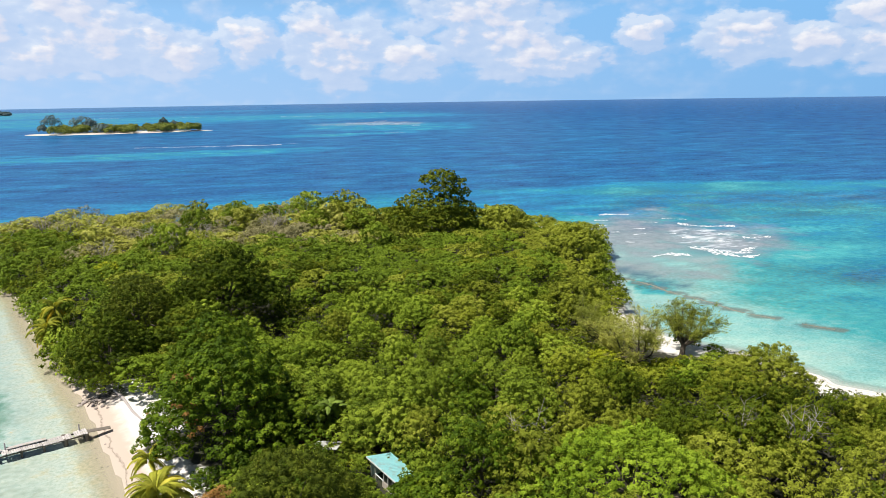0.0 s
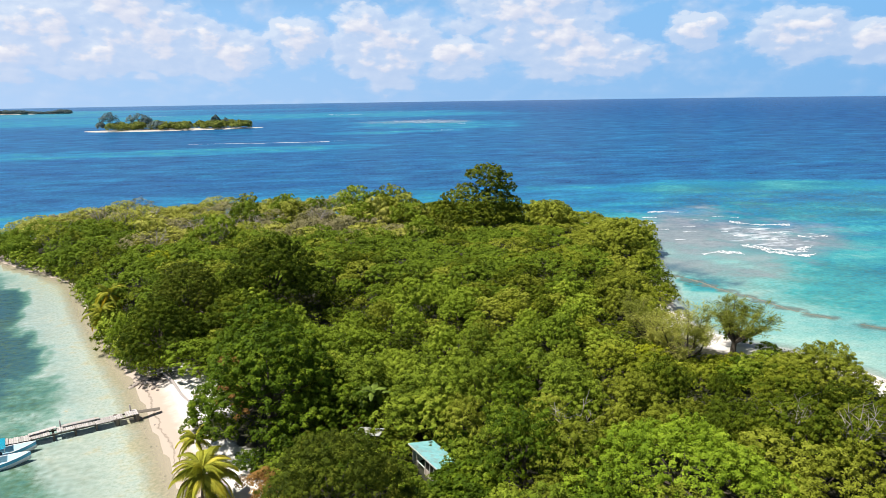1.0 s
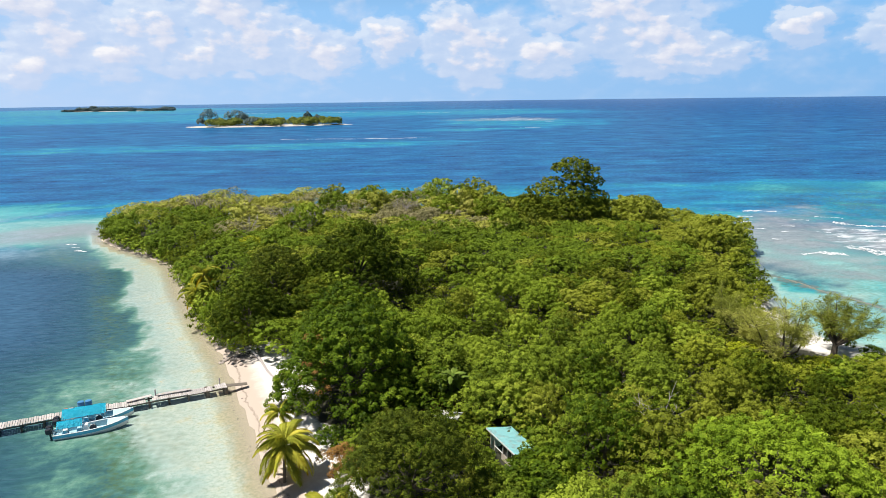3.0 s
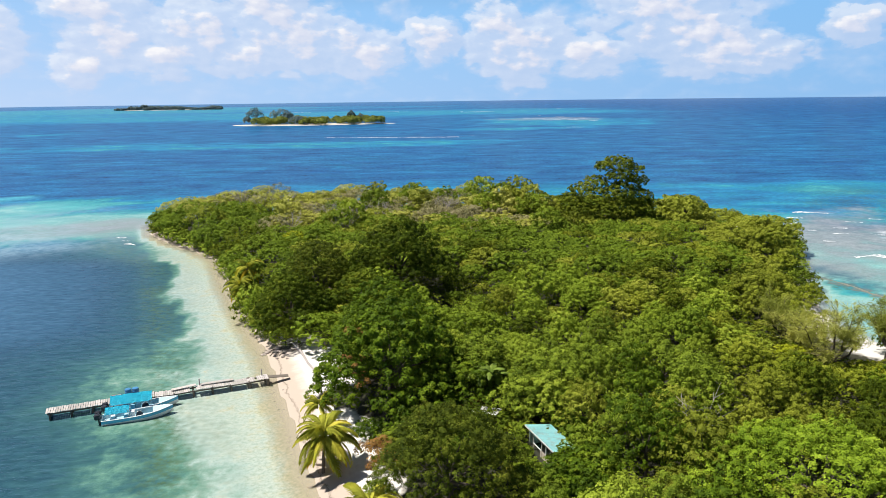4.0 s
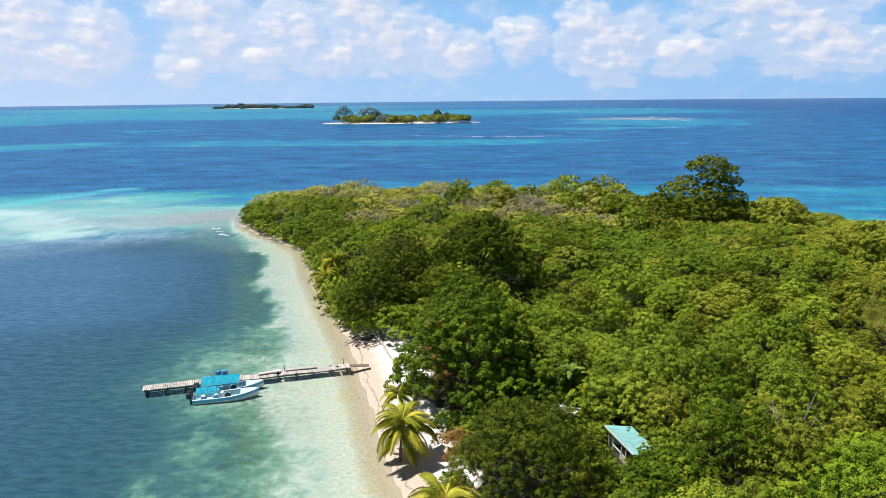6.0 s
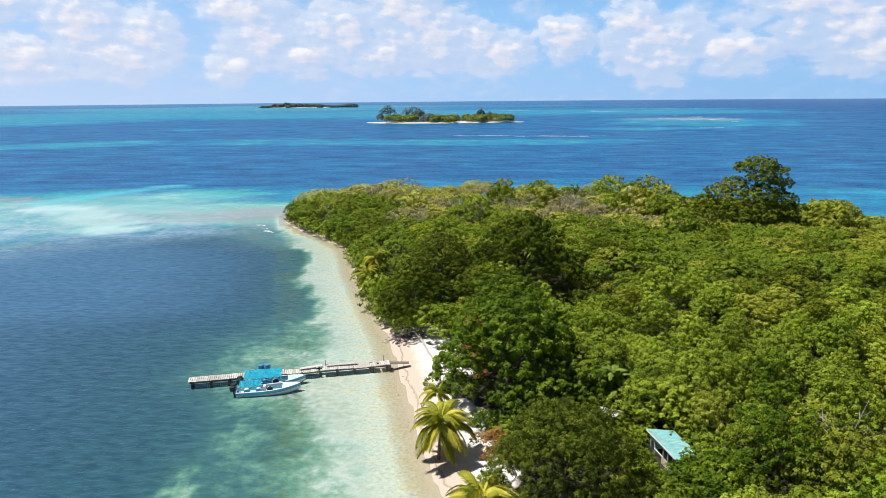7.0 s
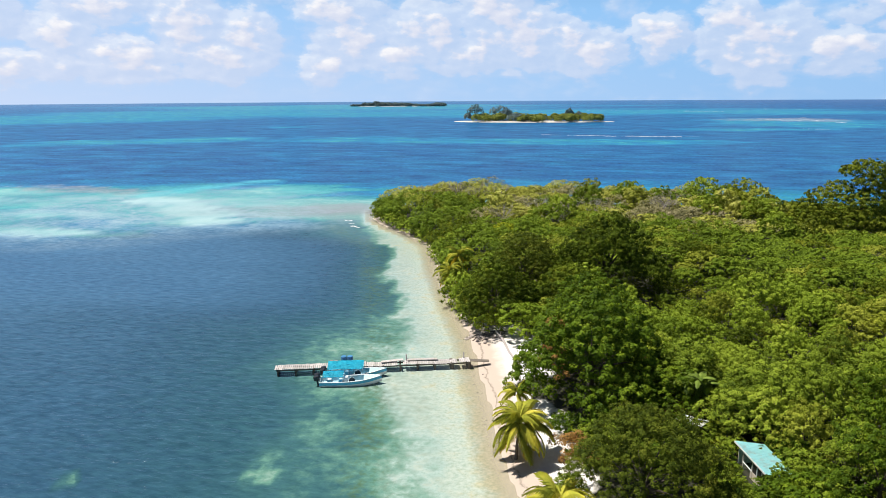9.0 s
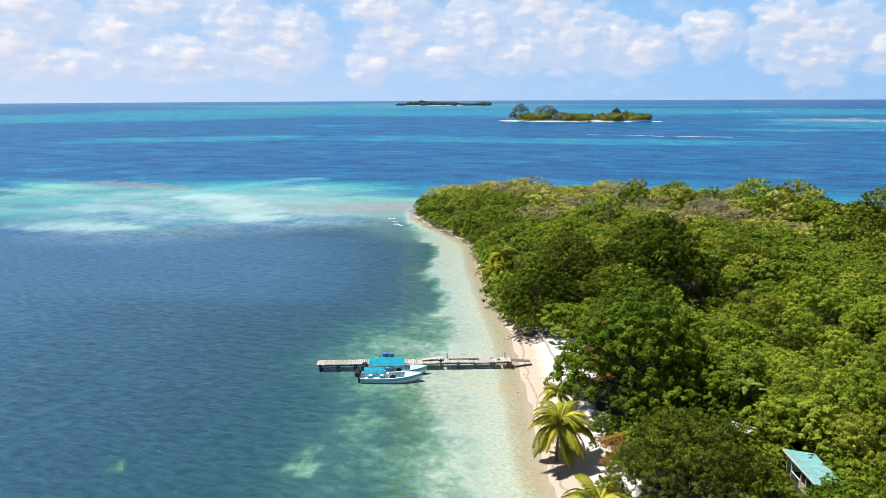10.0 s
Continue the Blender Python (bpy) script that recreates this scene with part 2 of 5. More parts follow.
def ground_material():
    m, n = material("coral_sand_and_forest_floor")
    co = n.add("ShaderNodeNewGeometry").outputs["Position"]
    fine, mid, big = n.noise(co, 9.0, 4.0, 0.7), n.noise(co, 0.9, 5.0, 0.6), n.noise(co, 0.15, 3.0, 0.5)
    inland = n.attribute("inland")
    place = n.add("ShaderNodeSeparateXYZ", {0: co})
    height = place.outputs[2]
    sand = n.ramp(n.math("MULTIPLY_ADD", mid, 0.7, n.math("MULTIPLY", fine, 0.3)), [(0.3, (0.66, 0.60, 0.54)), (0.6, (0.82, 0.79, 0.74))])
    wet = n.ramp(n.math("MULTIPLY_ADD", mid, 0.25, height), [(0.42, 1.0), (0.74, 0.0)])
    wet = n.math("MULTIPLY", wet, n.ramp(n.math("DIVIDE", place.outputs[0], 100.0), [(0.1, 1.0), (0.4, 0.25)]))      # the lagoon beach is drier
    sand = n.mix(wet, sand, (0.52, 0.43, 0.355))
    wrack = n.ramp(n.math("ADD", height, n.math("MULTIPLY_ADD", big, 0.25, n.math("MULTIPLY_ADD", mid, 0.12, -0.185))), [(0.10, 0.0), (0.125, 1.0), (0.15, 0.0)])
    wrack = n.math("MULTIPLY", wrack, n.ramp(fine, [(0.40, 0.0), (0.56, 0.85)]))
    sand = n.mix(wrack, sand, (0.10, 0.075, 0.055))
    # Leaf litter, its colour darkened further to carry the shade between the trees.
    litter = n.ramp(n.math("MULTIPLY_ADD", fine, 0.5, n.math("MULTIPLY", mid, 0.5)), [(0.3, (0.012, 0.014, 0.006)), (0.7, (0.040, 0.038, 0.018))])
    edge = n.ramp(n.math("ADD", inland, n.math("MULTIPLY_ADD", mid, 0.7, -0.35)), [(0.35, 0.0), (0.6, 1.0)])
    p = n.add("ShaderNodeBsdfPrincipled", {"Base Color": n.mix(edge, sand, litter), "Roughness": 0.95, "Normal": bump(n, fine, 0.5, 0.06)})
    finish(n, p.outputs[0])
    return m


def water_material():
    m, n = material("clear_tropical_sea")
    co = n.add("ShaderNodeNewGeometry").outputs["Position"]
    depth, bay, weed, reef = n.attribute("depth"), n.attribute("bay"), n.attribute("weed"), n.attribute("reef")
    wide = n.add("ShaderNodeMapping", {0: co, 3: (0.8, 1.2, 1.0)}).outputs[0]
    big, mid, fine = n.noise(wide, 0.018, 5.0, 0.6), n.noise(co, 0.10, 6.0, 0.62), n.noise(co, 0.55, 5.0, 0.65)
    # seabed relief seen through the water
    shallow = n.ramp(n.math("DIVIDE", depth, 6.0), [(0.04, 0.8), (0.15, 1.7), (0.45, 1.0), (0.75, 0.2)])
    relief = n.math("ADD", -1.75, n.math("ADD", n.math("MULTIPLY", big, 1.0), n.math("ADD", n.math("MULTIPLY", mid, 0.8), n.math("MULTIPLY", fine, 1.7))))
    bent = n.math("MULTIPLY", depth, n.math("MULTIPLY_ADD", relief, n.math("MULTIPLY_ADD", bay, n.math("SUBTRACT", shallow, 1.0), 1.0), 1.0))
    skew = n.add("ShaderNodeMapping", {0: co, 2: (0, 0, radians(20)), 3: (0.8, 1.0, 1.0)}).outputs[0]
    blot = n.noise(skew, 0.055, 6.0, 0.62)
    bent = n.math("MULTIPLY", bent, n.math("MAXIMUM", n.math("MULTIPLY_ADD", n.math("MULTIPLY_ADD", blot, 3.6, -1.8), n.math("MULTIPLY", n.math("MULTIPLY_ADD", bay, -1.0, 1.0), n.ramp(n.math("DIVIDE", depth, 12.0), [(0.5, 1.0), (0.95, 0.5)])), 1.0), 0.25))
    f = n.math("POWER", n.math("DIVIDE", bent, 20.0), 0.5)
    open_sea = n.ramp(f, [(0.0, (0.52, 0.58, 0.52)), (0.16, (0.23, 0.45, 0.44)), (0.28, (0.060, 0.34, 0.355)), (0.42, (0.020, 0.215, 0.30)), (0.56, (0.012, 0.178, 0.345)), (0.75, (0.012, 0.108, 0.262)), (1.0, (0.004, 0.058, 0.200))])
    # Deeper stops lightened: sky reflection on the outer bay is put into the colour.
    sheltered = n.ramp(f, [(0.0, (0.47, 0.41, 0.27)), (0.10, (0.46, 0.43, 0.30)), (0.128, (0.43, 0.48, 0.43)), (0.18, (0.37, 0.465, 0.44)), (0.24, (0.225, 0.35, 0.30)), (0.31, (0.115, 0.250, 0.200)), (0.40, (0.044, 0.124, 0.130)), (0.50, (0.026, 0.082, 0.112)), (0.57, (0.027, 0.079, 0.132)), (0.65, (0.044, 0.118, 0.208)), (1.0, (0.038, 0.122, 0.255))])
    col = n.mix(bay, open_sea, sheltered)
    tuft = n.noise(co, 1.3, 5.0, 0.68)
    spots = n.ramp(n.math("MULTIPLY_ADD", tuft, 0.75, n.math("MULTIPLY", mid, 0.45)), [(0.54, 0.0), (0.72, 1.0)])
    col = n.mix(n.math("MULTIPLY", spots, weed), col, (0.07, 0.125, 0.06))
    rubble = n.ramp(n.math("MULTIPLY_ADD", fine, 0.5, n.math("MULTIPLY", mid, 0.5)), [(0.35, (0.15, 0.165, 0.185)), (0.65, (0.34, 0.335, 0.365))])
    worn = n.ramp(n.math("ADD", reef, n.math("MULTIPLY_ADD", mid, 1.5, -0.75)), [(0.15, 0.0), (0.9, 0.88)])
    col = n.mix(n.math("MULTIPLY", worn, n.ramp(reef, [(0.02, 0.0), (0.25, 1.0)])), col, rubble)
    shelf = n.math("MULTIPLY", n.ramp(n.math("ADD", n.attribute("ledge"), n.math("MULTIPLY_ADD", fine, 0.8, -0.4)), [(0.35, 0.0), (0.75, 0.85)]), n.ramp(n.attribute("ledge"), [(0.01, 0.0), (0.2, 1.0)]))
    col = n.mix(shelf, col, (0.145, 0.175, 0.15))
    col = n.mix(n.math("MULTIPLY", n.attribute("pale"), n.ramp(n.math("MULTIPLY_ADD", fine, 0.4, n.math("MULTIPLY", mid, 0.6)), [(0.40, 0.15), (0.58, 0.95)])), col, (0.31, 0.43, 0.48))
    col = n.mix(n.math("MULTIPLY", n.attribute("bar"), n.ramp(mid, [(0.3, 0.7), (0.6, 1.0)])), col, (0.42, 0.58, 0.60))
    col = n.mix(n.attribute("rim"), col, (0.10, 0.50, 0.56))
    col = n.mix(n.math("MULTIPLY", n.attribute("slab"), n.ramp(n.math("MULTIPLY_ADD", fine, 0.5, n.math("MULTIPLY", mid, 0.5)), [(0.38, 0.25), (0.56, 0.9)])), col, (0.075, 0.15, 0.19))
    grit = n.noise(co, 2.6, 5.0, 0.7)
    near_bed = n.math("MULTIPLY", n.ramp(n.math("DIVIDE", depth, 5.0), [(0.05, 1.0), (0.9, 0.0)]), 0.85)
    col = n.mix(near_bed, col, n.ramp(grit, [(0.3, (0.62, 0.72, 0.60)), (0.62, (1.15, 1.15, 1.12))]), "MULTIPLY")
    # Streaks, ripples and swell: light and dark of the waves painted into the colour.
    streak_shade = n.noise(n.add("ShaderNodeMapping", {0: co, 3: (0.5, 1.0, 1.0)}).outputs[0], 0.05, 7.0, 0.68)
    col = n.mix(n.math("MULTIPLY", n.math("MULTIPLY_ADD", bay, -0.52, 0.65), n.math("MULTIPLY_ADD", n.attribute("pale"), -0.9, 1.0)), col, n.ramp(streak_shade, [(0.34, (0.62, 0.70, 0.74)), (0.66, (1.35, 1.28, 1.2))]), "MULTIPLY")
    ripple_shade = n.noise(n.add("ShaderNodeMapping", {0: co, 2: (0, 0, radians(12)), 3: (0.42, 1.0, 1.0)}).outputs[0], 1.25, 3.0, 0.55)
    col = n.mix(n.math("MULTIPLY", n.ramp(n.math("DIVIDE", depth, 5.0), [(0.2, 0.0), (0.9, 0.95)]), n.math("MULTIPLY_ADD", n.attribute("pale"), -0.8, 1.0)), col, n.ramp(ripple_shade, [(0.34, (0.72, 0.77, 0.80)), (0.66, (1.26, 1.22, 1.18))]), "MULTIPLY")
    swell_shade = n.noise(n.add("ShaderNodeMapping", {0: co, 2: (0, 0, radians(14)), 3: (0.3, 1.0, 1.0)}).outputs[0], 0.14, 5.0, 0.72)
    col = n.mix(n.math("MULTIPLY", n.ramp(n.math("DIVIDE", depth, 10.0), [(0.25, 0.0), (0.8, 0.8)]), n.math("MULTIPLY_ADD", bay, -0.85, 1.0)), col, n.ramp(swell_shade, [(0.36, (0.58, 0.66, 0.72)), (0.64, (1.48, 1.38, 1.30))]), "MULTIPLY")
    # broken water over the reef
    churn = n.noise(n.add("ShaderNodeMapping", {0: co, 2: (0, 0, radians(-28)), 3: (0.35, 1.0, 1.0)}).outputs[0], 0.35, 6.0, 0.68)
    col = n.mix(n.ramp(n.math("MULTIPLY", churn, n.attribute("foam")), [(0.49, 0.0), (0.60, 0.85)]), col, (0.72, 0.76, 0.78))
    # wind waves
    ridged = n.add("ShaderNodeMapping", {0: co, 2: (0, 0, radians(12)), 3: (0.4, 1.0, 1.0)}).outputs[0]
    w1, w2 = n.noise(ridged, 0.9, 3.0, 0.6, 0.3), n.noise(ridged, 3.4, 2.0, 0.6)
    w3 = n.noise(ridged, 0.16, 3.0, 0.6, 0.5)
    waves = n.math("ADD", n.math("MULTIPLY", w3, 0.7), n.math("MULTIPLY_ADD", w2, 0.3, w1))
    calm = n.math("MULTIPLY_ADD", n.math("MINIMUM", n.math("DIVIDE", depth, 4.0), 1.0), 0.8, 0.12)
    nb = n.add("ShaderNodeBump", {"Height": waves, "Strength": calm, "Distance": 0.2}).outputs[0]
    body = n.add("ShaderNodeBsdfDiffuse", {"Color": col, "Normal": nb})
    clear = n.add("ShaderNodeBsdfTransparent")
    under = n.add("ShaderNodeMixShader", {0: n.ramp(n.math("DIVIDE", depth, 0.7), [(0.0, 0.0), (0.2, 0.4), (0.42, 1.0)]), 1: clear.outputs[0], 2: body.outputs[0]})
    shine = n.add("ShaderNodeBsdfGlossy", {"Color": (0.72, 0.85, 1.0, 1), "Roughness": 0.2, "Normal": nb})
    far = n.add("ShaderNodeVectorMath", {0: co})
    far.operation = "LENGTH"
    # Stronger mirroring with distance stands in for pale haze at the horizon.
    haze_far = n.ramp(n.math("DIVIDE", far.outputs["Value"], 5000.0), [(0.25, 0.0), (1.0, 0.3)])
    mirror = n.math("MINIMUM", n.math("MULTIPLY", n.add("ShaderNodeFresnel", {"IOR": 1.33, "Normal": nb}).outputs[0], 0.9), n.math("MULTIPLY_ADD", haze_far, 0.8, 0.21))
    top = n.add("ShaderNodeMixShader", {0: mirror, 1: under.outputs[0], 2: shine.outputs[0]})
    finish(n, top.outputs[0])
    return m


def foam_material():
    m, n = material("white_sea_foam")
    co = n.add("ShaderNodeNewGeometry").outputs["Position"]
    a = n.noise(co, 1.6, 5.0, 0.7)
    p = n.add("ShaderNodeBsdfPrincipled", {"Base Color": (0.82, 0.85, 0.87, 1), "Roughness": 0.8, "Alpha": n.ramp(a, [(0.40, 0.0), (0.56, 0.95)])})
    finish(n, p.outputs[0])
    return m


GROUND, WATER, FOAM = ground_material(), water_material(), foam_material()


# ---- plan: shores and depths ----
SHORE = np.array([(-6.6, 52.1), (-8.4, 56.4), (-10.5, 63.5), (-12.2, 69.5), (-14.8, 77.5), (-16.6, 84), (-18.4, 89.5), (-21, 96), (-24.8, 106), (-29, 117),
                  (-33.5, 130), (-38.6, 146), (-46.2, 156), (-54.7, 165.5), (-62, 176), (-66, 190), (-58, 206), (-30, 216), (5, 217), (40, 212), (68, 200),
                  (84, 180), (86, 160), (84, 144), (74, 125), (64, 102), (61, 92), (62, 84), (67, 78), (70, 70), (71, 64), (76, 58), (84, 44), (92, 20), (96, -40),
                  (60, -90), (10, -95), (-6, -40), (1, 0), (1, 30), (-4, 45)], float)


def shore_distance(x, y, poly):
    """Metres from a closed line, negative inside it."""
    p = np.stack([np.ravel(x), np.ravel(y)], -1).astype(float)
    best, inside = np.full(len(p), 1e9), np.zeros(len(p), bool)
    for a, b in zip(poly, np.roll(poly, -1, 0)):
        e = b - a
        t = np.clip(((p - a) @ e) / (e @ e), 0, 1)
        best = np.minimum(best, np.hypot(*(p - a - t[:, None] * e).T))
        cross = (a[1] > p[:, 1]) != (b[1] > p[:, 1])
        with np.errstate(divide="ignore", invalid="ignore"):
            xi = a[0] + (p[:, 1] - a[1]) / (b[1] - a[1]) * e[0]
        inside ^= cross & (p[:, 0] < xi)
    return np.where(inside, -best, best).reshape(np.shape(x))


def step(a, b, v):
    t = np.clip((v - a) / (b - a), 0, 1)
    return t * t * (3 - 2 * t)


def patch(x, y, cx, cy, rx, ry, turn=0.0, soft=0.5):
    """1 inside an ellipse, falling to 0 at its rim."""
    c, s = math.cos(radians(turn)), math.sin(radians(turn))
    u, v = ((x - cx) * c + (y - cy) * s) / rx, (-(x - cx) * s + (y - cy) * c) / ry
    wob = 0.12 * np.sin(u * 5.1 + cx) + 0.10 * np.sin(v * 6.3 + u * 3.0 + cy) + 0.07 * np.sin(u * 13.0 - v * 9.0)
    return 1 - step(1 - soft, 1 + soft * 0.3, np.hypot(u, v) + wob)


def fbm(x, y, size, octaves=4, seed=0):
    """Smooth uneven values about 0, their largest lumps size metres across."""
    out, gain = np.zeros(np.shape(x)), 0.5
    for k in range(octaves):
        u, v = np.asarray(x) * 2 ** k / size + 13.7 * k, np.asarray(y) * 2 ** k / size - 7.3 * k
        i, j = np.floor(u), np.floor(v)
        a, b = u - i, v - j
        a, b = a * a * (3 - 2 * a), b * b * (3 - 2 * b)
        h = lambda p, q: np.mod(np.sin(p * 127.1 + q * 311.7 + seed * 74.7) * 43758.5453, 1.0)
        out += gain * ((h(i, j) * (1 - a) + h(i + 1, j) * a) * (1 - b) + (h(i, j + 1) * (1 - a) + h(i + 1, j + 1) * a) * b - 0.5)
        gain *= 0.55
    return out


# shoals: x, y, half length, half width, turn, depth
SHOALS = [
    (-165, 186, 105, 50, -8, 2.2), (-100, 193, 44, 25, 8, 0.95), (-140, 200, 16, 6, 12, 0.5), (-121, 182, 27, 7, -43, 0.7), (-102, 164, 14, 4, 12, 0.45), (-66, 184, 20, 3, 8, 0.6), (-132, 144, 26, 7, 14, 1.9), (-162, 168, 24, 7, 10, 4.0), (-205, 205, 30, 8, -5, 1.2), (-85, 190, 34, 24, 10, 1.2),
    (-95, 232, 22, 8, 12, 1.6), (-116, 225, 34, 21, 25, 1.7),
    (-350, 474, 105, 46, 36, 4.4), (-196, 525, 80, 32, 20, 5.4), (-347, 721, 46, 16, 25, 4.2), (-900, 950, 520, 300, 45, 4.6), (-60, 510, 190, 40, 4, 5.2), (-760, 1350, 620, 420, 0, 4.6), (-900, 2300, 1000, 800, 0, 4.0),
    (30, 246, 120, 18, 0, 6.0), (-28.3, 50.4, 1.9, 1.7, 20, 1.5), (-28.9, 53.4, 1.3, 1.6, 0, 2.4), (-44, 46, 1.0, 1.2, 0, 2.0), (200, 900, 140, 170, 10, 5.2), (120, 720, 90, 30, 5, 4.5), (20, 1500, 520, 380, 0, 4.7), (215, 214, 120, 24, -16, 3.4), (160, 160, 60, 30, -20, 4.2), (150, 100, 40, 12, -20, 5.0), (146, 191, 15, 3, -22, 2.0), (190, 229, 40, 7, -22, 3.2),
    (74.2, 114.0, 9, 2.6, 100, 2.6), (171, 180, 8, 4, -22, 7.0), (184, 175, 9, 5, -22, 7.0), (122, 106, 7, 5, -20, 6.0), (-27, 60, 3.5, 3.0, 20, 2.2),
]


def sea_depth(x, y):
    s = shore_distance(x, y, SHORE)
    left = step(10, -10, x) * step(215, 190, y)
    wide = step(104, 84, y)         # the shelf falls off more gently near the pier
    s2 = s + (9 + 9 * wide) * fbm(x, y, 9.0, 5, 1)
    s2 = s2 + 5.5 * step(150, 166, y) - 2.0 * patch(x, y, -40, 124, 8, 10) - 2.2 * patch(x, y, -33, 95, 7, 10) + 5.0 * step(72, 56, y)
    bay = 0.27 + 0.020 * np.maximum(s, 0) + 0.40 * step(6, 10, s2) + (1 - wide) * 3.2 * step(8.0, 10.5, s2) + wide * (0.8 * step(9.5, 12.5, s2) + 1.1 * step(13.5, 17.5, s2) + 1.7 * step(17.5, 30, s2))
    bay = bay + (1 - wide) * 2.6 * step(9, 24, s) + 1.7 * step(18, 50, s) + 4.5 * step(50, 150, s)
    lagoon = 0.3 + 0.03 * np.maximum(s, 0) + 0.7 * step(14, 30, s) + 2.5 * step(60, 140, s)
    d = left * bay + (1 - left) * lagoon
    off = np.maximum(step(205, 300, y + 0.25 * np.abs(x)), step(100, 250, s))
    off = np.maximum(off, 0.45 * step(168, 205, y) * (1 - left))
    d = d + (13.0 - d) * off
    d = d + (19.0 - d) * step(150, 900, x) * off
    ux, uy = x + 26 * fbm(x, y, 46, 5, 3), y + 16 * fbm(x, y, 38, 5, 4)
    big = np.hypot(x, y) > 95
    for cx, cy, rx, ry, turn, depth in SHOALS:
        w = patch(np.where(big, ux, x), np.where(big, uy, y), cx, cy, rx, ry, turn)
        d = d + (depth - d) * w
    d = np.where(s < 3, np.minimum(d, 0.12 + 0.06 * np.maximum(s, 0)), d)
    return s, d, left * (1 - step(238, 285, y)) * (1 - 0.95 * patch(x, y, -160, 186, 106, 54, -5))


def polar(rings, spokes, r0, r1):
    """A round sheet about the camera's foot, its rings wider with distance."""
    r = r0 * (r1 / r0) ** (np.arange(rings) / (rings - 1))
    a = np.linspace(0, 2 * math.pi, spokes, endpoint=False)
    a = a - 0.35 * np.sin(a)          # closer spokes ahead
    x = np.concatenate([[0], (r[:, None] * np.sin(a)).ravel()])
    y = np.concatenate([[0], (r[:, None] * np.cos(a)).ravel()])
    faces = [(0, 1 + (j + 1) % spokes, 1 + j) for j in range(spokes)]
    for i in range(rings - 1):
        b, c = 1 + i * spokes, 1 + (i + 1) * spokes
        faces += [(b + j, b + (j + 1) % spokes, c + (j + 1) % spokes, c + j) for j in range(spokes)]
    return x, y, faces


def sheet(name, x, y, z, faces, mat, attributes, label):
    me = bpy.data.meshes.new(name)
    me.from_pydata(np.stack([x, y, z], -1).tolist(), [], faces)
    for k, v in attributes.items():
        me.attributes.new(k, "FLOAT", "POINT").data.foreach_set("value", np.asarray(v, np.float32))
    me.polygons.foreach_set("use_smooth", np.ones(len(me.polygons), bool))
    me.materials.append(mat)
    return tagged(new(name, me), label, name, kind="structure")


def ground_height(x, y):
    s, d, _ = sea_depth(x, y)
    land = np.minimum(0.14 * -s, 0.9) + 0.5 * step(6, 25, -s)
    return np.where(s < 0, land, -d), s


def floor_at(x, y):
    return float(ground_height(np.array([x]), np.array([y]))[0][0])


gx, gy, gf = polar(200, 360, 3, 4990)
gz, gs = ground_height(gx, gy)
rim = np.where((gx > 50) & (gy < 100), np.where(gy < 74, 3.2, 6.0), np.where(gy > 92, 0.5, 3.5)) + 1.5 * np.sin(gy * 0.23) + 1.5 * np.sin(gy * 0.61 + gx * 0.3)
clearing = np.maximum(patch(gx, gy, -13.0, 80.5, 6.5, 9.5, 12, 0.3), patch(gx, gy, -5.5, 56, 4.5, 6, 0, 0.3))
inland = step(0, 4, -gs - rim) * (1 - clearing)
sheet("ground", gx, gy, gz, gf, GROUND, {"inland": inland}, "white coral sand shore with leaf litter, its colour darkened for shade under the trees")

wx, wy, wf = polar(350, 480, 4, 4990)
ws, wd, wbay = sea_depth(wx, wy)
weed = np.maximum(wbay * (0.3 * step(3, 7, ws) + 0.6 * step(7, 13, ws)) * (1 - step(12, 16, ws)), 0.6 * patch(wx, wy, 118, 104, 26, 9, -20)) * (1 - step(260, 300, wy))
weed = np.maximum(weed, 0.95 * patch(wx, wy, 74.4, 114, 10, 2.8, -80))
weed = np.maximum(weed, 0.55 * patch(wx, wy, 170, 190, 70, 40, -20))
weed = np.maximum(weed, 0.45 * patch(wx, wy, 95, 108, 22, 26, 30))
rx, ry = wx + 16 * fbm(wx, wy, 22, 5, 8), wy + 12 * fbm(wx, wy, 18, 5, 9)
reef = np.maximum(0.95 * patch(rx, ry, 106, 153, 46, 38, 60, 0.95), 0.75 * patch(rx, ry, -92, 186, 40, 14, 12))
reef = np.maximum(reef, 0.7 * patch(rx, ry, -182, 214, 44, 9, -6))
reef = np.maximum(reef, 0.7 * patch(wx, wy, 82, 126, 16, 9, -60))
reef = np.maximum(reef, 0.5 * patch(wx, wy, 210, 1000, 90, 90, 0))
foam = np.maximum(patch(wx, wy, 116, 146, 24, 16, 60), 0.95 * patch(wx, wy, 215, 1010, 60, 110, 10))
bx, by = wx + 9 * fbm(wx, wy, 14, 5, 12), wy + 7 * fbm(wx, wy, 11, 5, 13)
bar = np.zeros_like(wx)
for cx, cy, rl, rw, turn, much in ((-139, 196, 13, 7, 14, 0.9), (-124, 186, 16, 8, -43, 0.6), (-102, 164, 12, 5.5, 20, 1.0), (-111, 175, 13, 8, -25, 0.5), (-139, 140, 16, 6, 14, 0.6), (-205, 190, 26, 5, -5, 0.35), (-150, 168, 20, 6, 0, 0.35)):
    bar = np.maximum(bar, much * patch(bx, by, cx, cy, rl, rw, turn, 0.25))
edge = np.zeros_like(wx)
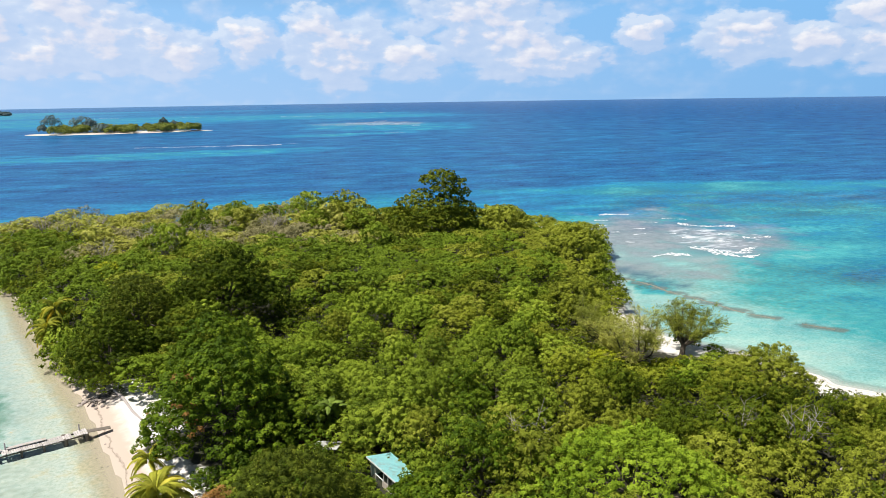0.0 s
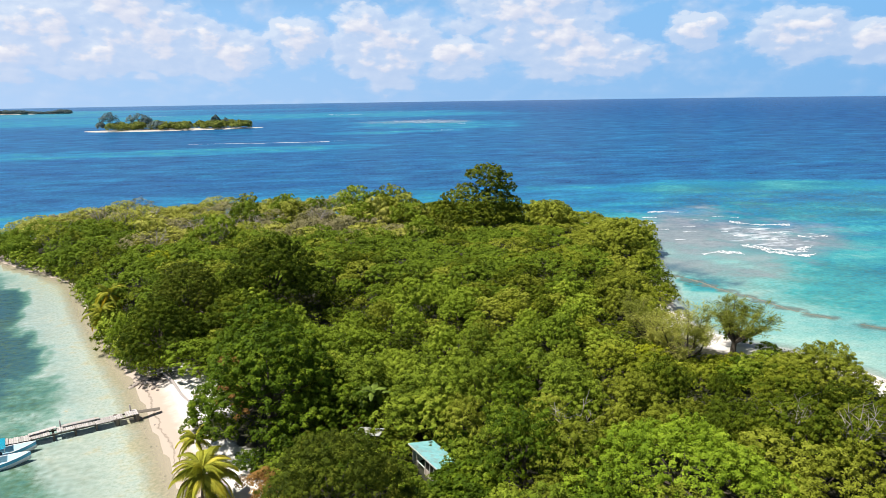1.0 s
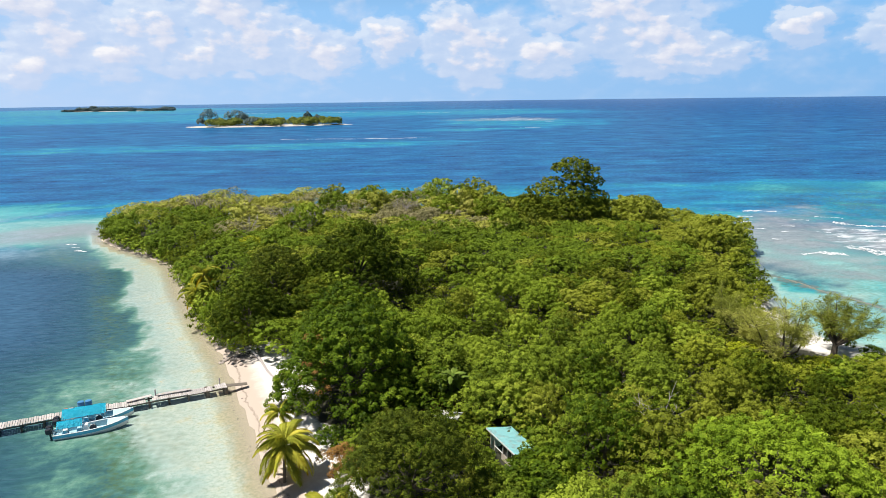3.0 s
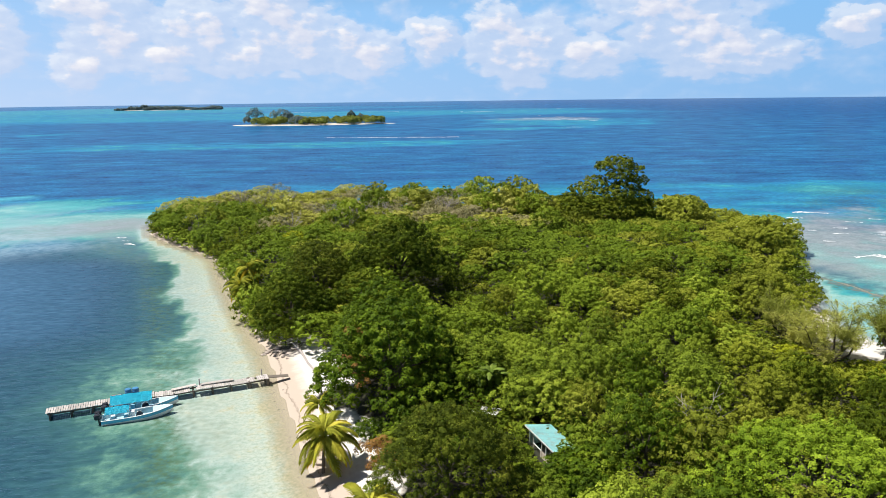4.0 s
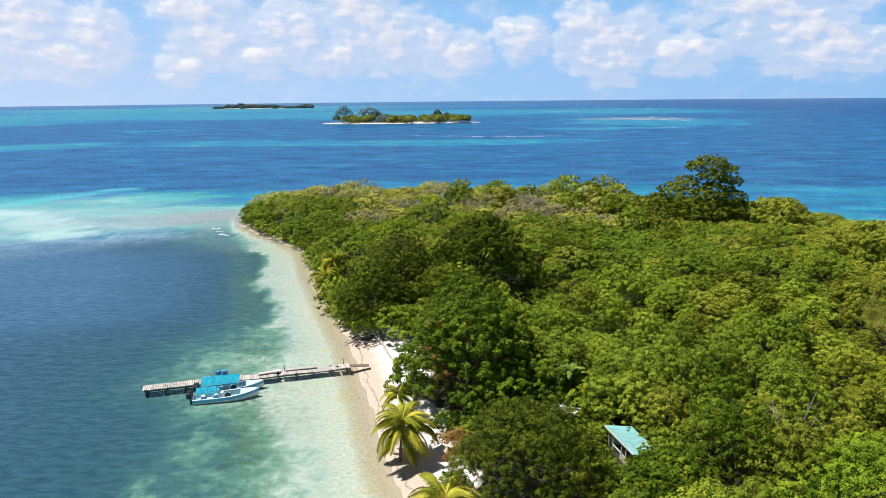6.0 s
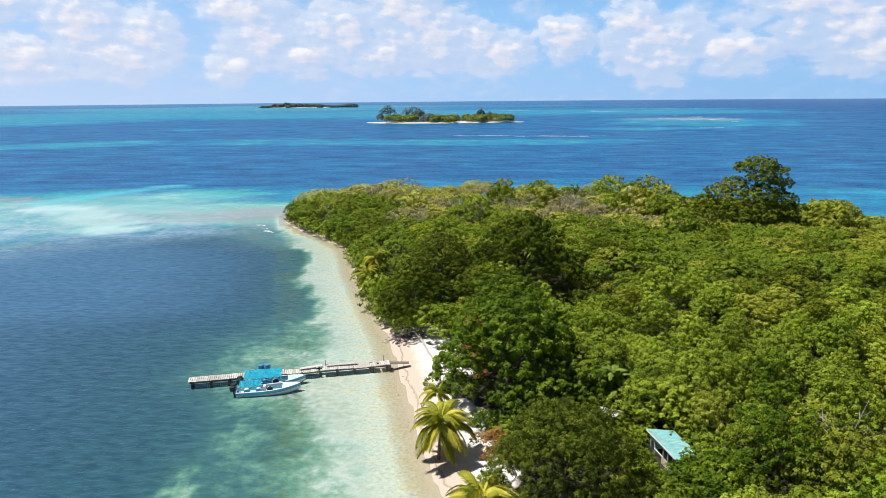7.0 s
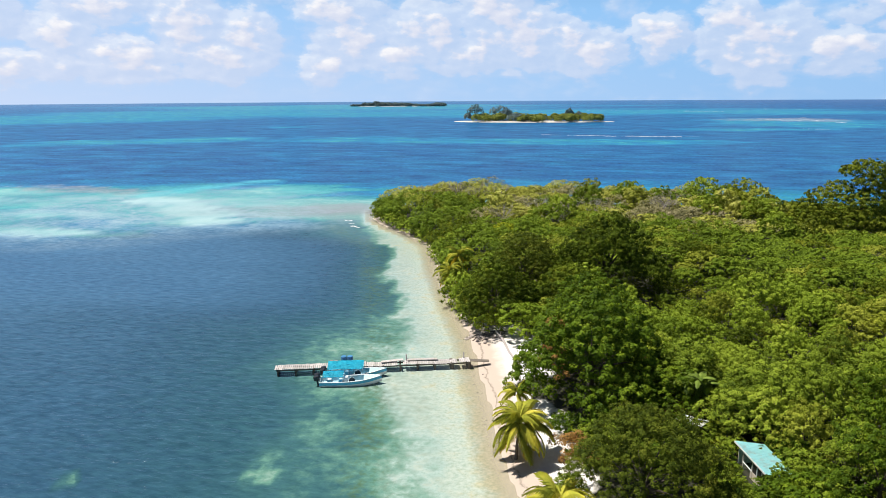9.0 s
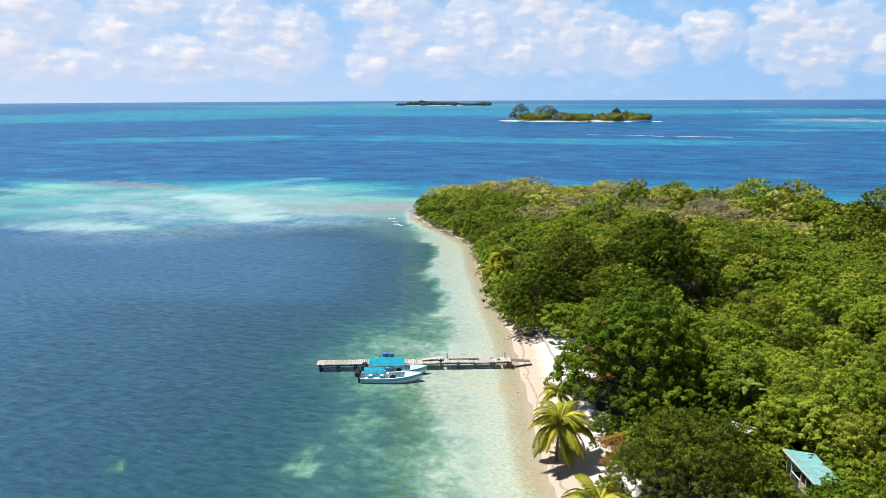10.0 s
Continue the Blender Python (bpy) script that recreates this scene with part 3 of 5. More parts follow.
for a, b in (((-152, 208), (-147, 219)), ((-147, 219), (-137, 243)), ((-137, 243), (-131, 251))):
    a, b = np.array(a), np.array(b)
    tt = np.clip(((bx - a[0]) * (b - a)[0] + (by - a[1]) * (b - a)[1]) / ((b - a) @ (b - a)), 0, 1)
    edge = np.maximum(edge, 1 - step(2.0, 9.0, np.hypot(bx - a[0] - tt * (b - a)[0], by - a[1] - tt * (b - a)[1])))
ledge = np.zeros_like(wx)
for a, b in (((73.4, 119.5), (75.9, 112.5)), ((75.9, 112.5), (77.6, 103.4)), ((77.6, 103.4), (79.4, 95.4)), ((79.4, 95.4), (82.6, 87.6)), ((84.6, 84.8), (87.6, 80.6))):
    a, b = np.array(a), np.array(b)
    tt = np.clip(((wx - a[0]) * (b - a)[0] + (wy - a[1]) * (b - a)[1]) / ((b - a) @ (b - a)), 0, 1)
    ledge = np.maximum(ledge, 1 - step(0.6, 2.1, np.hypot(wx - a[0] - tt * (b - a)[0], wy - a[1] - tt * (b - a)[1])))
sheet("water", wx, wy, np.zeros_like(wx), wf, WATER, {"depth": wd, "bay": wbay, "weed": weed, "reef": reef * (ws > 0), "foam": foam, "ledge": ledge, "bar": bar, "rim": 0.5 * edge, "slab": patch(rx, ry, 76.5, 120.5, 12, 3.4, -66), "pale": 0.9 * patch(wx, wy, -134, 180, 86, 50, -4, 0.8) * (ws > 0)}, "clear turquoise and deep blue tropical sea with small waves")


# ---- builders ----
def part(name, geometry, mat, parent=None, label="", smooth=False):
    """Links a bmesh or a mesh as one object under a thing or a part."""
    if isinstance(geometry, bmesh.types.BMesh):
        me = bpy.data.meshes.new(name)
        geometry.to_mesh(me)
        geometry.free()
    else:
        me = geometry
    if smooth:
        me.polygons.foreach_set("use_smooth", np.ones(len(me.polygons), bool))
    if mat and not me.materials:
        me.materials.append(mat)
    ob = new(name, me)
    ob.parent = parent
    if label:
        ob["label"] = label
    return ob


def thing(name, label, category, at=None, group="", kind=""):
    ob = new(name)
    ob.empty_display_size = 0.2
    if at is not None:
        ob.matrix_world = at
    return tagged(ob, label, category, group, kind)


def box(bm, sx, sy, sz, m=None, bevel=0.0):
    """A block about its middle, its edges rounded off."""
    r = bmesh.ops.create_cube(bm, size=1.0, matrix=(m or Matrix()) @ Matrix.Diagonal((sx, sy, sz, 1)))
    if bevel:
        edges = list({e for v in r["verts"] for e in v.link_edges})
        bmesh.ops.bevel(bm, geom=edges, offset=bevel, segments=1, affect="EDGES")
    return bm


def tube(bm, points, radii, sides=6):
    """A tapered round limb along points."""
    rings = []
    for i, p in enumerate(points):
        p = Vector(p)
        d = Vector(points[min(i + 1, len(points) - 1)]) - Vector(points[max(i - 1, 0)])
        q = d.to_track_quat("Z", "Y")
        rings.append([bm.verts.new(p + q @ Vector((math.cos(a) * radii[i], math.sin(a) * radii[i], 0))) for a in (2 * math.pi * k / sides for k in range(sides))])
    for a, b in zip(rings, rings[1:]):
        for k in range(sides):
            bm.faces.new((a[k], a[(k + 1) % sides], b[(k + 1) % sides], b[k]))
    bm.faces.new(rings[0][::-1])
    bm.faces.new(rings[-1])
    return bm


def unit(v):
    return v / np.maximum(np.linalg.norm(v, axis=-1, keepdims=True), 1e-9)


def leaf_mesh(name, centre, normal, length, width, rng, along=None, single=False):
    """Many small leaves, each an island of its own: folded, or single pointed blades farther off."""
    k = len(centre)
    normal = unit(normal)
    if along is None:
        along = rng.normal(size=(k, 3))
    t = unit(along - (along * normal).sum(-1, keepdims=True) * normal)
    s = np.cross(normal, t)
    L = (np.asarray(length) * rng.uniform(0.65, 1.35, k))[:, None] * 0.5
    Wd = (np.asarray(width) * rng.uniform(0.7, 1.3, k))[:, None] * 0.5
    if single:
        v = np.stack([centre - t * L + s * Wd, centre + t * L - normal * L * 0.3, centre - t * L - s * Wd], 1).reshape(-1, 3)
    else:
        v = np.stack([centre - t * L, centre + s * Wd - t * L * 0.1 - normal * Wd * 0.35, centre + t * L - normal * L * 0.3, centre - s * Wd - t * L * 0.1 - normal * Wd * 0.35], 1).reshape(-1, 3)
    c = 3 if single else 4
    me = bpy.data.meshes.new(name)
    me.vertices.add(c * k)
    me.vertices.foreach_set("co", v.astype(np.float32).ravel())
    me.loops.add(c * k)
    me.loops.foreach_set("vertex_index", np.arange(c * k, dtype=np.int32))
    me.polygons.add(k)
    me.polygons.foreach_set("loop_start", np.arange(0, c * k, c, dtype=np.int32))
    me.update(calc_edges=True)
    return me


def dome(n, rng, low=-0.15, jitter=0.12):
    """Even directions over the upper part of a ball."""
    i = np.arange(n) + 0.5
    z = 1 - (1 - low) * i / n
    a = i * 2.39996 + rng.uniform(0, 6.28)
    r = np.sqrt(np.maximum(1 - z * z, 0))
    return unit(np.stack([r * np.cos(a), r * np.sin(a), z], -1) + rng.normal(0, jitter, (n, 3)))


def crown_parts(seed, radius, height, clumps, leaves, leaf, width, pad=0.34, flat=0.75, low=-0.15, ragged=0.22, up=0.4, inner=0.2, single=False):
    """Leaf places of a crown: clumps of leaves over a dome, with gaps and an uneven outline."""
    rng = np.random.default_rng(seed)
    d = dome(clumps, rng, low)
    lump = 1 + ragged * (np.sin(d[:, 0] * 4 + seed) + np.sin(d[:, 1] * 5 + seed * 2)) * 0.6 + rng.normal(0, ragged * 0.6, clumps)
    c = d * lump[:, None] * np.array([radius, radius, height])
    size = pad * radius * rng.uniform(0.65, 1.3, clumps)
    pick = rng.choice(clumps, leaves, p=size ** 2 / (size ** 2).sum())
    w = unit(rng.normal(size=(leaves, 3)) + d[pick] * 0.8 + np.array([0, 0, 0.5]))
    depth = 1 - rng.random(leaves) ** 2 * 0.5
    place = c[pick] + w * (size[pick] * depth)[:, None] * np.array([1, 1, flat])
    hollow = rng.random(leaves) < inner
    place[hollow] *= rng.uniform(0.55, 0.9, (hollow.sum(), 1))
    norm = w * (1 - up) + np.array([0, 0, 1]) * up + rng.normal(0, 0.2, (leaves, 3))
    return leaf_mesh("crown", place, norm, leaf, width, rng, single=single), c


def trunk_mesh(seed, base, targets, girth, lean=0.3, limbs=6):
    """A tapered trunk that forks into limbs."""
    rng = random.Random(seed)
    bm = bmesh.new()
    fork = Vector((rng.uniform(-lean, lean), rng.uniform(-lean, lean), base))
    tube(bm, [(0, 0, -0.3), (fork.x * 0.3, fork.y * 0.3, base * 0.5), fork], [girth * 1.25, girth, girth * 0.8], 7)
    for k in range(limbs):
        end = Vector(targets[(k * 7 + seed) % len(targets)])
        end = fork.lerp(end, 0.72)
        mid = fork.lerp(end, 0.5) + Vector((rng.uniform(-0.3, 0.3), rng.uniform(-0.3, 0.3), rng.uniform(-0.1, 0.4)))
        tube(bm, [fork - Vector((0, 0, 0.1)), mid, end], [girth * 0.55, girth * 0.32, girth * 0.1], 5)
    return bm


def lobes(seed, count, reach, z, lift, size, squat=0.62, power=2.0):
    """Rounded boughs of a spreading crown: x, y, z, radius, half height."""
    rng = random.Random(seed)
    out = []
    for k in range(count):
        r, a = reach * math.sqrt((k + 0.3) / count), k * 2.4 + rng.uniform(-0.3, 0.3)
        rad = size * rng.uniform(0.72, 1.28)
        out.append((r * math.cos(a), r * math.sin(a), z + lift * (1 - (r / reach) ** power) + rng.uniform(-0.35, 0.35) * size, rad, rad * squat))
    return out


def bough_crown(seed, boughs, kind, tuft=0.45, per_tuft=60, leaf=0.18, width=0.12, cover=0.85, flat=0.78, low=-0.3, girth=0.16, fork=2.0, limbs=7, bark=BARK, fill=0.08):
    """A crown in two steps: boughs carry tufts, tufts carry leaves; gaps stay open between them."""
    rng = np.random.default_rng(seed)
    B = np.array(boughs)
    pos, nor = [], []
    for i, (x, y, z, r, h) in enumerate(boughs):
        count = max(6, int(cover * r * (r + h) / tuft ** 2))
        d = dome(count, rng, low, 0.16)
        c = d * np.array([r, r, h]) * rng.uniform(0.74, 1.18, (count, 1)) + np.array([x, y, z])
        # no tufts deep inside a neighbouring bough
        gap = np.linalg.norm((c[:, None] - B[None, :, :3]) / np.stack([B[:, 3], B[:, 3], B[:, 4]], -1)[None], axis=-1)
        gap[:, i] = 9
        keep = gap.min(1) > 0.72
        c, d = c[keep], d[keep]
        if not len(c):
            continue
        n = len(c) * per_tuft
        pick = np.repeat(np.arange(len(c)), per_tuft)
        size = (tuft * rng.uniform(0.7, 1.3, len(c)))[pick]
        w = unit(rng.normal(size=(n, 3)) + d[pick] * 0.7 + np.array([0, 0, 0.6]))
        shell = 1 - rng.random(n) ** 2 * 0.45
        pos.append(c[pick] + w * (size * shell)[:, None] * np.array([1, 1, flat]))
        nor.append(w * 0.75 + d[pick] * 0.2 + np.array([0, 0, 0.2]) + rng.normal(0, 0.2, (n, 3)))
        m = int(n * fill)
        inside = unit(rng.normal(size=(m, 3))) * rng.uniform(0.2, 0.8, (m, 1)) * np.array([r, r, h]) + np.array([x, y, z])
        pos.append(inside)
        nor.append(rng.normal(size=(m, 3)) + np.array([0, 0, 0.6]))
    crown = leaf_mesh("crown", np.concatenate(pos), np.concatenate(nor), leaf, width, rng, single=True)
    crown.materials.append(LEAF[kind])
    bm = trunk_mesh(seed, fork, [b[:3] for b in boughs], girth, limbs=limbs)
    me = bpy.data.meshes.new("trunk")
    bm.to_mesh(me)
    bm.free()
    me.materials.append(bark)
    return me, crown


def tree_meshes(kind, seed, radius, rise, height, clumps, leaves, leaf, width, bark=BARK, girth=0.16, limbs=6, **more):
    """Shared meshes of one tree form: the crown sits at its own middle, rise metres over the foot."""
    crown, c = crown_parts(seed, radius, height, clumps, leaves, leaf, width, **more)
    crown.transform(Matrix.Translation((0, 0, rise)))
    bm = trunk_mesh(seed, max(rise - height * 0.25, 0.8), [(p[0], p[1], p[2] + rise) for p in c], girth, limbs=limbs)
    me = bpy.data.meshes.new("trunk")
    bm.to_mesh(me)
    bm.free()
    me.materials.append(bark)
    crown.materials.append(LEAF[kind])
    return me, crown


def plant(name, meshes, x, y, scale, turn, label, category="tree", group="trees of the island", squash=1.0, z=None, girth=1.0):
    t = thing(name, label, category, Matrix.Translation((x, y, floor_at(x, y) if z is None else z)) @ Matrix.Rotation(turn, 4, "Z") @ Matrix.Diagonal((scale * girth, scale * girth, scale * squash, 1)), group)
    part("trunk", meshes[0], None, t)
    part("crown", meshes[1], None, t)
    return t


# ---- forest ----
def low_tree(kind, n, seed, detail, count=10, reach=2.35, size=1.2, cover=0.9, squat=0.72):
    """Shared forms of the low forest; detail 0 is the finest."""
    tuft, per, leaf = ((0.34, 40, 0.18), (0.40, 34, 0.23), (0.52, 28, 0.34))[detail]
    return [bough_crown(seed + i, lobes(seed + i, count, reach, 1.7, 2.8, size, squat), kind, tuft, per, leaf, leaf * 0.75, cover, limbs=5) for i in range(n)]


FINE = dict(count=16, reach=2.4, size=0.95, cover=0.8, squat=0.8)      # closed domes of small sprays
FORMS = {
    ("canopy", 0): low_tree("canopy", 4, 10, 0), ("canopy", 1): low_tree("canopy_distant", 4, 20, 1, count=11, size=1.25, squat=0.52), ("canopy", 2): low_tree("canopy", 2, 30, 2),
    ("olive", 0): low_tree("olive", 3, 40, 0, **FINE), ("olive", 1): low_tree("olive", 3, 50, 1, **FINE), ("olive", 2): low_tree("olive", 2, 60, 2),
    ("yellow", 1): low_tree("yellow", 1, 70, 1), ("dark", 0): low_tree("dark", 2, 75, 0), ("dark", 1): low_tree("dark", 2, 80, 1), ("dark", 2): low_tree("dark", 1, 85, 2),
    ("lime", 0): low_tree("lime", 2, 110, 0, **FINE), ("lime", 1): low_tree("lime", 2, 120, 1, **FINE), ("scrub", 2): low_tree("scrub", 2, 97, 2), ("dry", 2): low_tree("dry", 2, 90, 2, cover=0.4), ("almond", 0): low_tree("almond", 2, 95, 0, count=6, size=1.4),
}
LABEL = {
    "canopy": "leafy green broadleaf tree in a dense low forest", "olive": "olive-green coastal tree with small leaves",
    "yellow": "yellow-green leafy tree in the island forest", "dark": "dark green dense leafy tree", "scrub": "yellow-green scrub tree, lightened in colour for distance", "lime": "yellow-green coastal tree with fine leaves", "dry": "half-dry greyish shrub tree with thin leaves",
    "almond": "glossy green large-leaved shore tree",
}
# kept free of the scattered trees: x, y, radius
KEEP = [(-13, 81, 7.2), (-5.5, 56, 6.0), (-1.7, 69.8, 7.8), (3.2, 49, 6.2), (29.6, 45.0, 8.2), (-0.8, 108.5, 7.4), (-12.8, 105.5, 5.6), (-6, 96.5, 4.4), (-15.2, 92, 5.2), (-2, 84, 5.2), (3.6, 99.5, 3.2), (13.2, 126, 3.2), (2.4, 60, 5.0),
        (12.4, 57.5, 4.3), (11.6, 52.4, 5.6), (7.3, 64.3, 2.7), (6.7, 60.5, 3.2), (58, 82, 8.5), (61, 94, 4.5), (56, 75, 4), (46.6, 71, 4.2), (45.5, 66.5, 3.0), (48.5, 75, 3.6), (50.2, 165, 7.0), (66.5, 126, 3.6), (75, 139, 3), (51.5, 98.5, 3.4), (-20.8, 138, 3), (47.5, 70, 6.0), (54, 71, 6.0), (58.2, 63.4, 4.6), (61.5, 50.5, 3.4), (66, 57, 5.0)]
rng = random.Random(4)
spots = []
for attempt in range(26000):
    y = 24 + 196 * rng.random() ** 1.15
    x = rng.uniform(-66, 92)
    if abs(x) > 1.0 * y + 16:
        continue
    gap = 3.5 if y < 75 else (3.7 if y < 112 else 4.0)
    if any(abs(x - a) < gap and abs(y - b) < gap and math.hypot(x - a, y - b) < gap for a, b in spots):
        continue
    if any(math.hypot(x - a, y - b) < r for a, b, r in KEEP):
        continue
    spots.append((x, y))
inside = shore_distance(np.array([s[0] for s in spots]), np.array([s[1] for s in spots]), SHORE)
away = {}
for (x, y), s in zip(spots, inside):
    if s > (-1.0 if x < -14 and y > 90 else -5.0 if x < 0 else -17 if y < 74 and x > 40 else -11 if y < 74 else -6.5 if y < 96 else -2.0):
        continue
    if math.hypot(x + 2.6, y - 61.7) < 2.5:
        continue
    lod = 0 if y < 78 else (1 if y < 128 else 2)
    u = rng.random()
    right = max(0.0, min(1.0, (x - 0.30 * y) / 25))
    back = max(0.0, min(1.0, (y - 140) / 25))
    if back > 0.5 and x < 40:
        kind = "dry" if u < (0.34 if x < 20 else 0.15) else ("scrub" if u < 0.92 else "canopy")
        if x < -28 and y < 178:
            kind = "canopy" if u < 0.5 else "dark" if u < 0.75 else "olive"
    elif u < 0.18 + 0.65 * right + (0.3 if y < 62 and x > 13 else 0.0) and not (x > 36 and y < 62 and u < 0.5):
        kind = "olive"
    elif u > (0.88 if lod else 0.80) or (x > 36 and y < 62 and u < 0.5):
        kind = "dark" if lod or x > 36 else "almond"
    else:
        kind = "canopy"
    if kind == "olive" and x > 30 and 62 < y < 135 and rng.random() < 0.4:
        kind = "lime"
    if (kind, lod) not in FORMS:
        lod = 1 if (kind, 1) in FORMS else 2 if (kind, 2) in FORMS else 0
    size = rng.uniform(0.72, 1.32) * (0.86 if back > 0.5 else 1.0)
    if s > -6:
        size *= 0.82
    if x > 4 and 72 < y < 145:
        size *= 0.86
    if math.hypot(x - 9.5, y - 103) < 7:
        size *= 0.66
    elif math.hypot(x - 11, y - 110) < 11:
        size *= 0.85
    if x < -30 and y > 140:
        size *= 1.2
    if math.hypot(x - 9.8, y - 46.5) < 5.5:
        size = min(size, 0.72)
    if x > 39 and 58 < y < 76:
        size = 0.36 + 0.18 * size
    elif x > 43 and 58 < y < 88:
        size *= 0.62
    elif x > 40 and y < 60 and s > -18:
        size *= 0.8
    if x > 50 and y < 60:
        size = min(size, 0.72)
    if math.hypot(x - 11.5, y - 51) < 6 or math.hypot(x - 7, y - 59) < 4:
        size *= 0.62
    if lod == 2 or (lod == 1 and y > 112 and kind != "yellow"):
        away.setdefault(kind, []).append((x, y, size, rng.uniform(0.85, 1.15) * (0.5 if x > 24 and y > 120 else 0.8 if x > 20 else 1.0)))
        continue
    plant("broadleaf_tree", rng.choice(FORMS[kind, lod]), x, y, size, rng.uniform(0, 6.28), LABEL[kind], group="dense forest trees", squash=rng.uniform(0.85, 1.3) / max(1.0, size ** 0.8) * (0.82 if x > 20 and y > 95 else 1.0))

# ---- large single trees ----
spreading = [bough_crown(200, lobes(1, 34, 6.6, 3.6, 7.2, 1.9, 0.6), "dark", 0.44, 44, 0.25, 0.18, 0.9, girth=0.5, fork=4.0, limbs=14),
             bough_crown(201, lobes(2, 26, 4.6, 3.0, 6.0, 1.6, 0.6), "dark", 0.42, 42, 0.24, 0.17, 0.9, girth=0.4, fork=3.4, limbs=12)]
fine_dome = bough_crown(202, lobes(3, 44, 4.8, 2.8, 6.8, 1.35, 0.7), "shade", 0.32, 26, 0.20, 0.14, 0.95, girth=0.4, fork=3.0, limbs=12)
layered = bough_crown(204, lobes(4, 28, 4.9, 2.8, 6.0, 1.7, 0.5), "almond", 0.44, 44, 0.24, 0.18, 0.85, girth=0.36, fork=3.0, limbs=12)
shore_big = bough_crown(203, lobes(5, 34, 5.0, 2.5, 5.2, 1.5, 0.6), "dark", 0.40, 40, 0.22, 0.16, 0.9, girth=0.4, fork=2.4, limbs=12)
almond = bough_crown(220, lobes(6, 54, 6.0, 1.2, 7.6, 1.7, 0.6), "almond", 0.42, 46, 0.22, 0.17, 0.95, girth=0.32, fork=3.0, limbs=14)
shade = bough_crown(210, lobes(7, 60, 4.9, 1.8, 5.4, 1.25, 0.7), "shade", 0.27, 32, 0.14, 0.10, 0.95, girth=0.24, fork=2.2, limbs=12)
bright = bough_crown(230, lobes(8, 64, 7.8, 2.0, 4.2, 1.7, 0.62), "bright", 0.36, 44, 0.17, 0.12, 0.85, girth=0.36, fork=2.6, limbs=16)
almond_tree = plant("large_leaved_tree", almond, -1.7, 69.8, 1.13, 0.3, "tall glossy green tree with large leaves beside the beach")
dry_sprays = bough_crown(221, ((-3.0, -3.9, 5.6, 0.9, 0.8), (-3.0, -1.8, 7.7, 0.8, 0.6), (-2.3, -4.6, 4.4, 0.7, 0.8)), "rust", 0.34, 24, 0.2, 0.14, 0.4, fill=0.0)[1]
dry_sprays.name = "dry_sprays"
part("dry_sprays", dry_sprays, None, almond_tree, "rust-brown withered sprays").matrix_basis = Matrix.Rotation(-0.3, 4, "Z")
plant("shade_tree", shade, 3.2, 50.2, 1.08, 0.8, "rounded dark green tree with fine dense leaves", squash=0.98)
plant("bright_tree", bright, 29.6, 45.0, 1.0, 2.0, "bright fresh-green spreading tree with layered branches")
plant("spreading_tree", spreading[0], -0.8, 108.5, 1.0, 0.5, "huge dark green spreading tree over the forest", squash=1.05)
plant("spreading_tree", fine_dome, -12.8, 105.5, 1.0, 2.5, "rounded grey-green tree with a smooth dome of fine leaves")
plant("spreading_tree", spreading[1], -6.0, 96.5, 0.92, 4.0, "dark green spreading tree near the shore", squash=0.85)
plant("spreading_tree", shore_big, -15.2, 94.0, 1.0, 1.0, "feathery dark green tree leaning over the beach")
plant("spreading_tree", layered, -2.0, 84.0, 1.0, 3.0, "dark green spreading tree with layered branches")
plant("spreading_tree", spreading[1], 13.2, 126.0, 0.72, 3.0, "dark green tree with a flat crown above the forest", squash=0.8)

rng = random.Random(15)
for k in range(22):
    x, y = rng.uniform(-52, 40), rng.uniform(150, 206)
    if shore_distance(np.array([x]), np.array([y]), SHORE)[0] > -5:
        continue
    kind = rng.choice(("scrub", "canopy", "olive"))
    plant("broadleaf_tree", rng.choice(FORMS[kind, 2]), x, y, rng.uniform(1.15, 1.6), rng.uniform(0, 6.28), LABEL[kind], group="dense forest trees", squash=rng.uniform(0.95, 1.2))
tall = bough_crown(7, ((0.6, 0, 15.2, 3.2, 1.6), (-2.4, 0.5, 14.2, 2.4, 1.3), (3.6, -0.5, 13.6, 2.6, 1.4), (0.8, -1.8, 12.2, 3.2, 1.6), (5.2, 0, 10.8, 2.4, 1.5), (-4.6, 0, 10.6, 2.6, 1.7), (-7.6, 0, 8.8, 3.0, 1.9), (-10.6, 0, 6.8, 2.7, 1.7), (-5.0, -2, 7.8, 3.4, 2.0), (0, -3, 8.4, 3.6, 2.2),
                       (4.6, -2, 7.6, 3.2, 2.1), (6.6, -1, 5.2, 2.6, 1.8), (-9.0, -2.5, 4.8, 3.0, 1.8), (-12.4, -1, 4.2, 2.4, 1.6), (-3.4, -4, 5.0, 3.2, 1.9), (2.4, -4.2, 4.8, 3.2, 1.9), (-6.2, -4, 2.8, 2.8, 1.6), (1.6, -2.2, 5.6, 3.4, 2.3), (2.6, -1.2, 9.8, 3.0, 2.0), (0.4, -3.6, 2.6, 3.0, 1.8), (5.4, -3.6, 2.8, 2.6, 1.5)),
                   "tall", 0.42, 36, 0.28, 0.21, 1.25, girth=0.5, fork=4.0, limbs=16)
plant("tall_tree", tall, 50.2, 165.0, 1.0, 0.0, "tallest tree of the island with a rounded double crown")
side = bough_crown(9, lobes(9, 14, 4.2, 2.6, 3.0, 1.7, 0.6), "olive", 0.46, 42, 0.30, 0.22, 1.1, girth=0.3, fork=2.6, limbs=10)
plant("tall_tree", side, 65.0, 160.0, 1.3, 0.3, "rounded olive-green tree near the far shore")
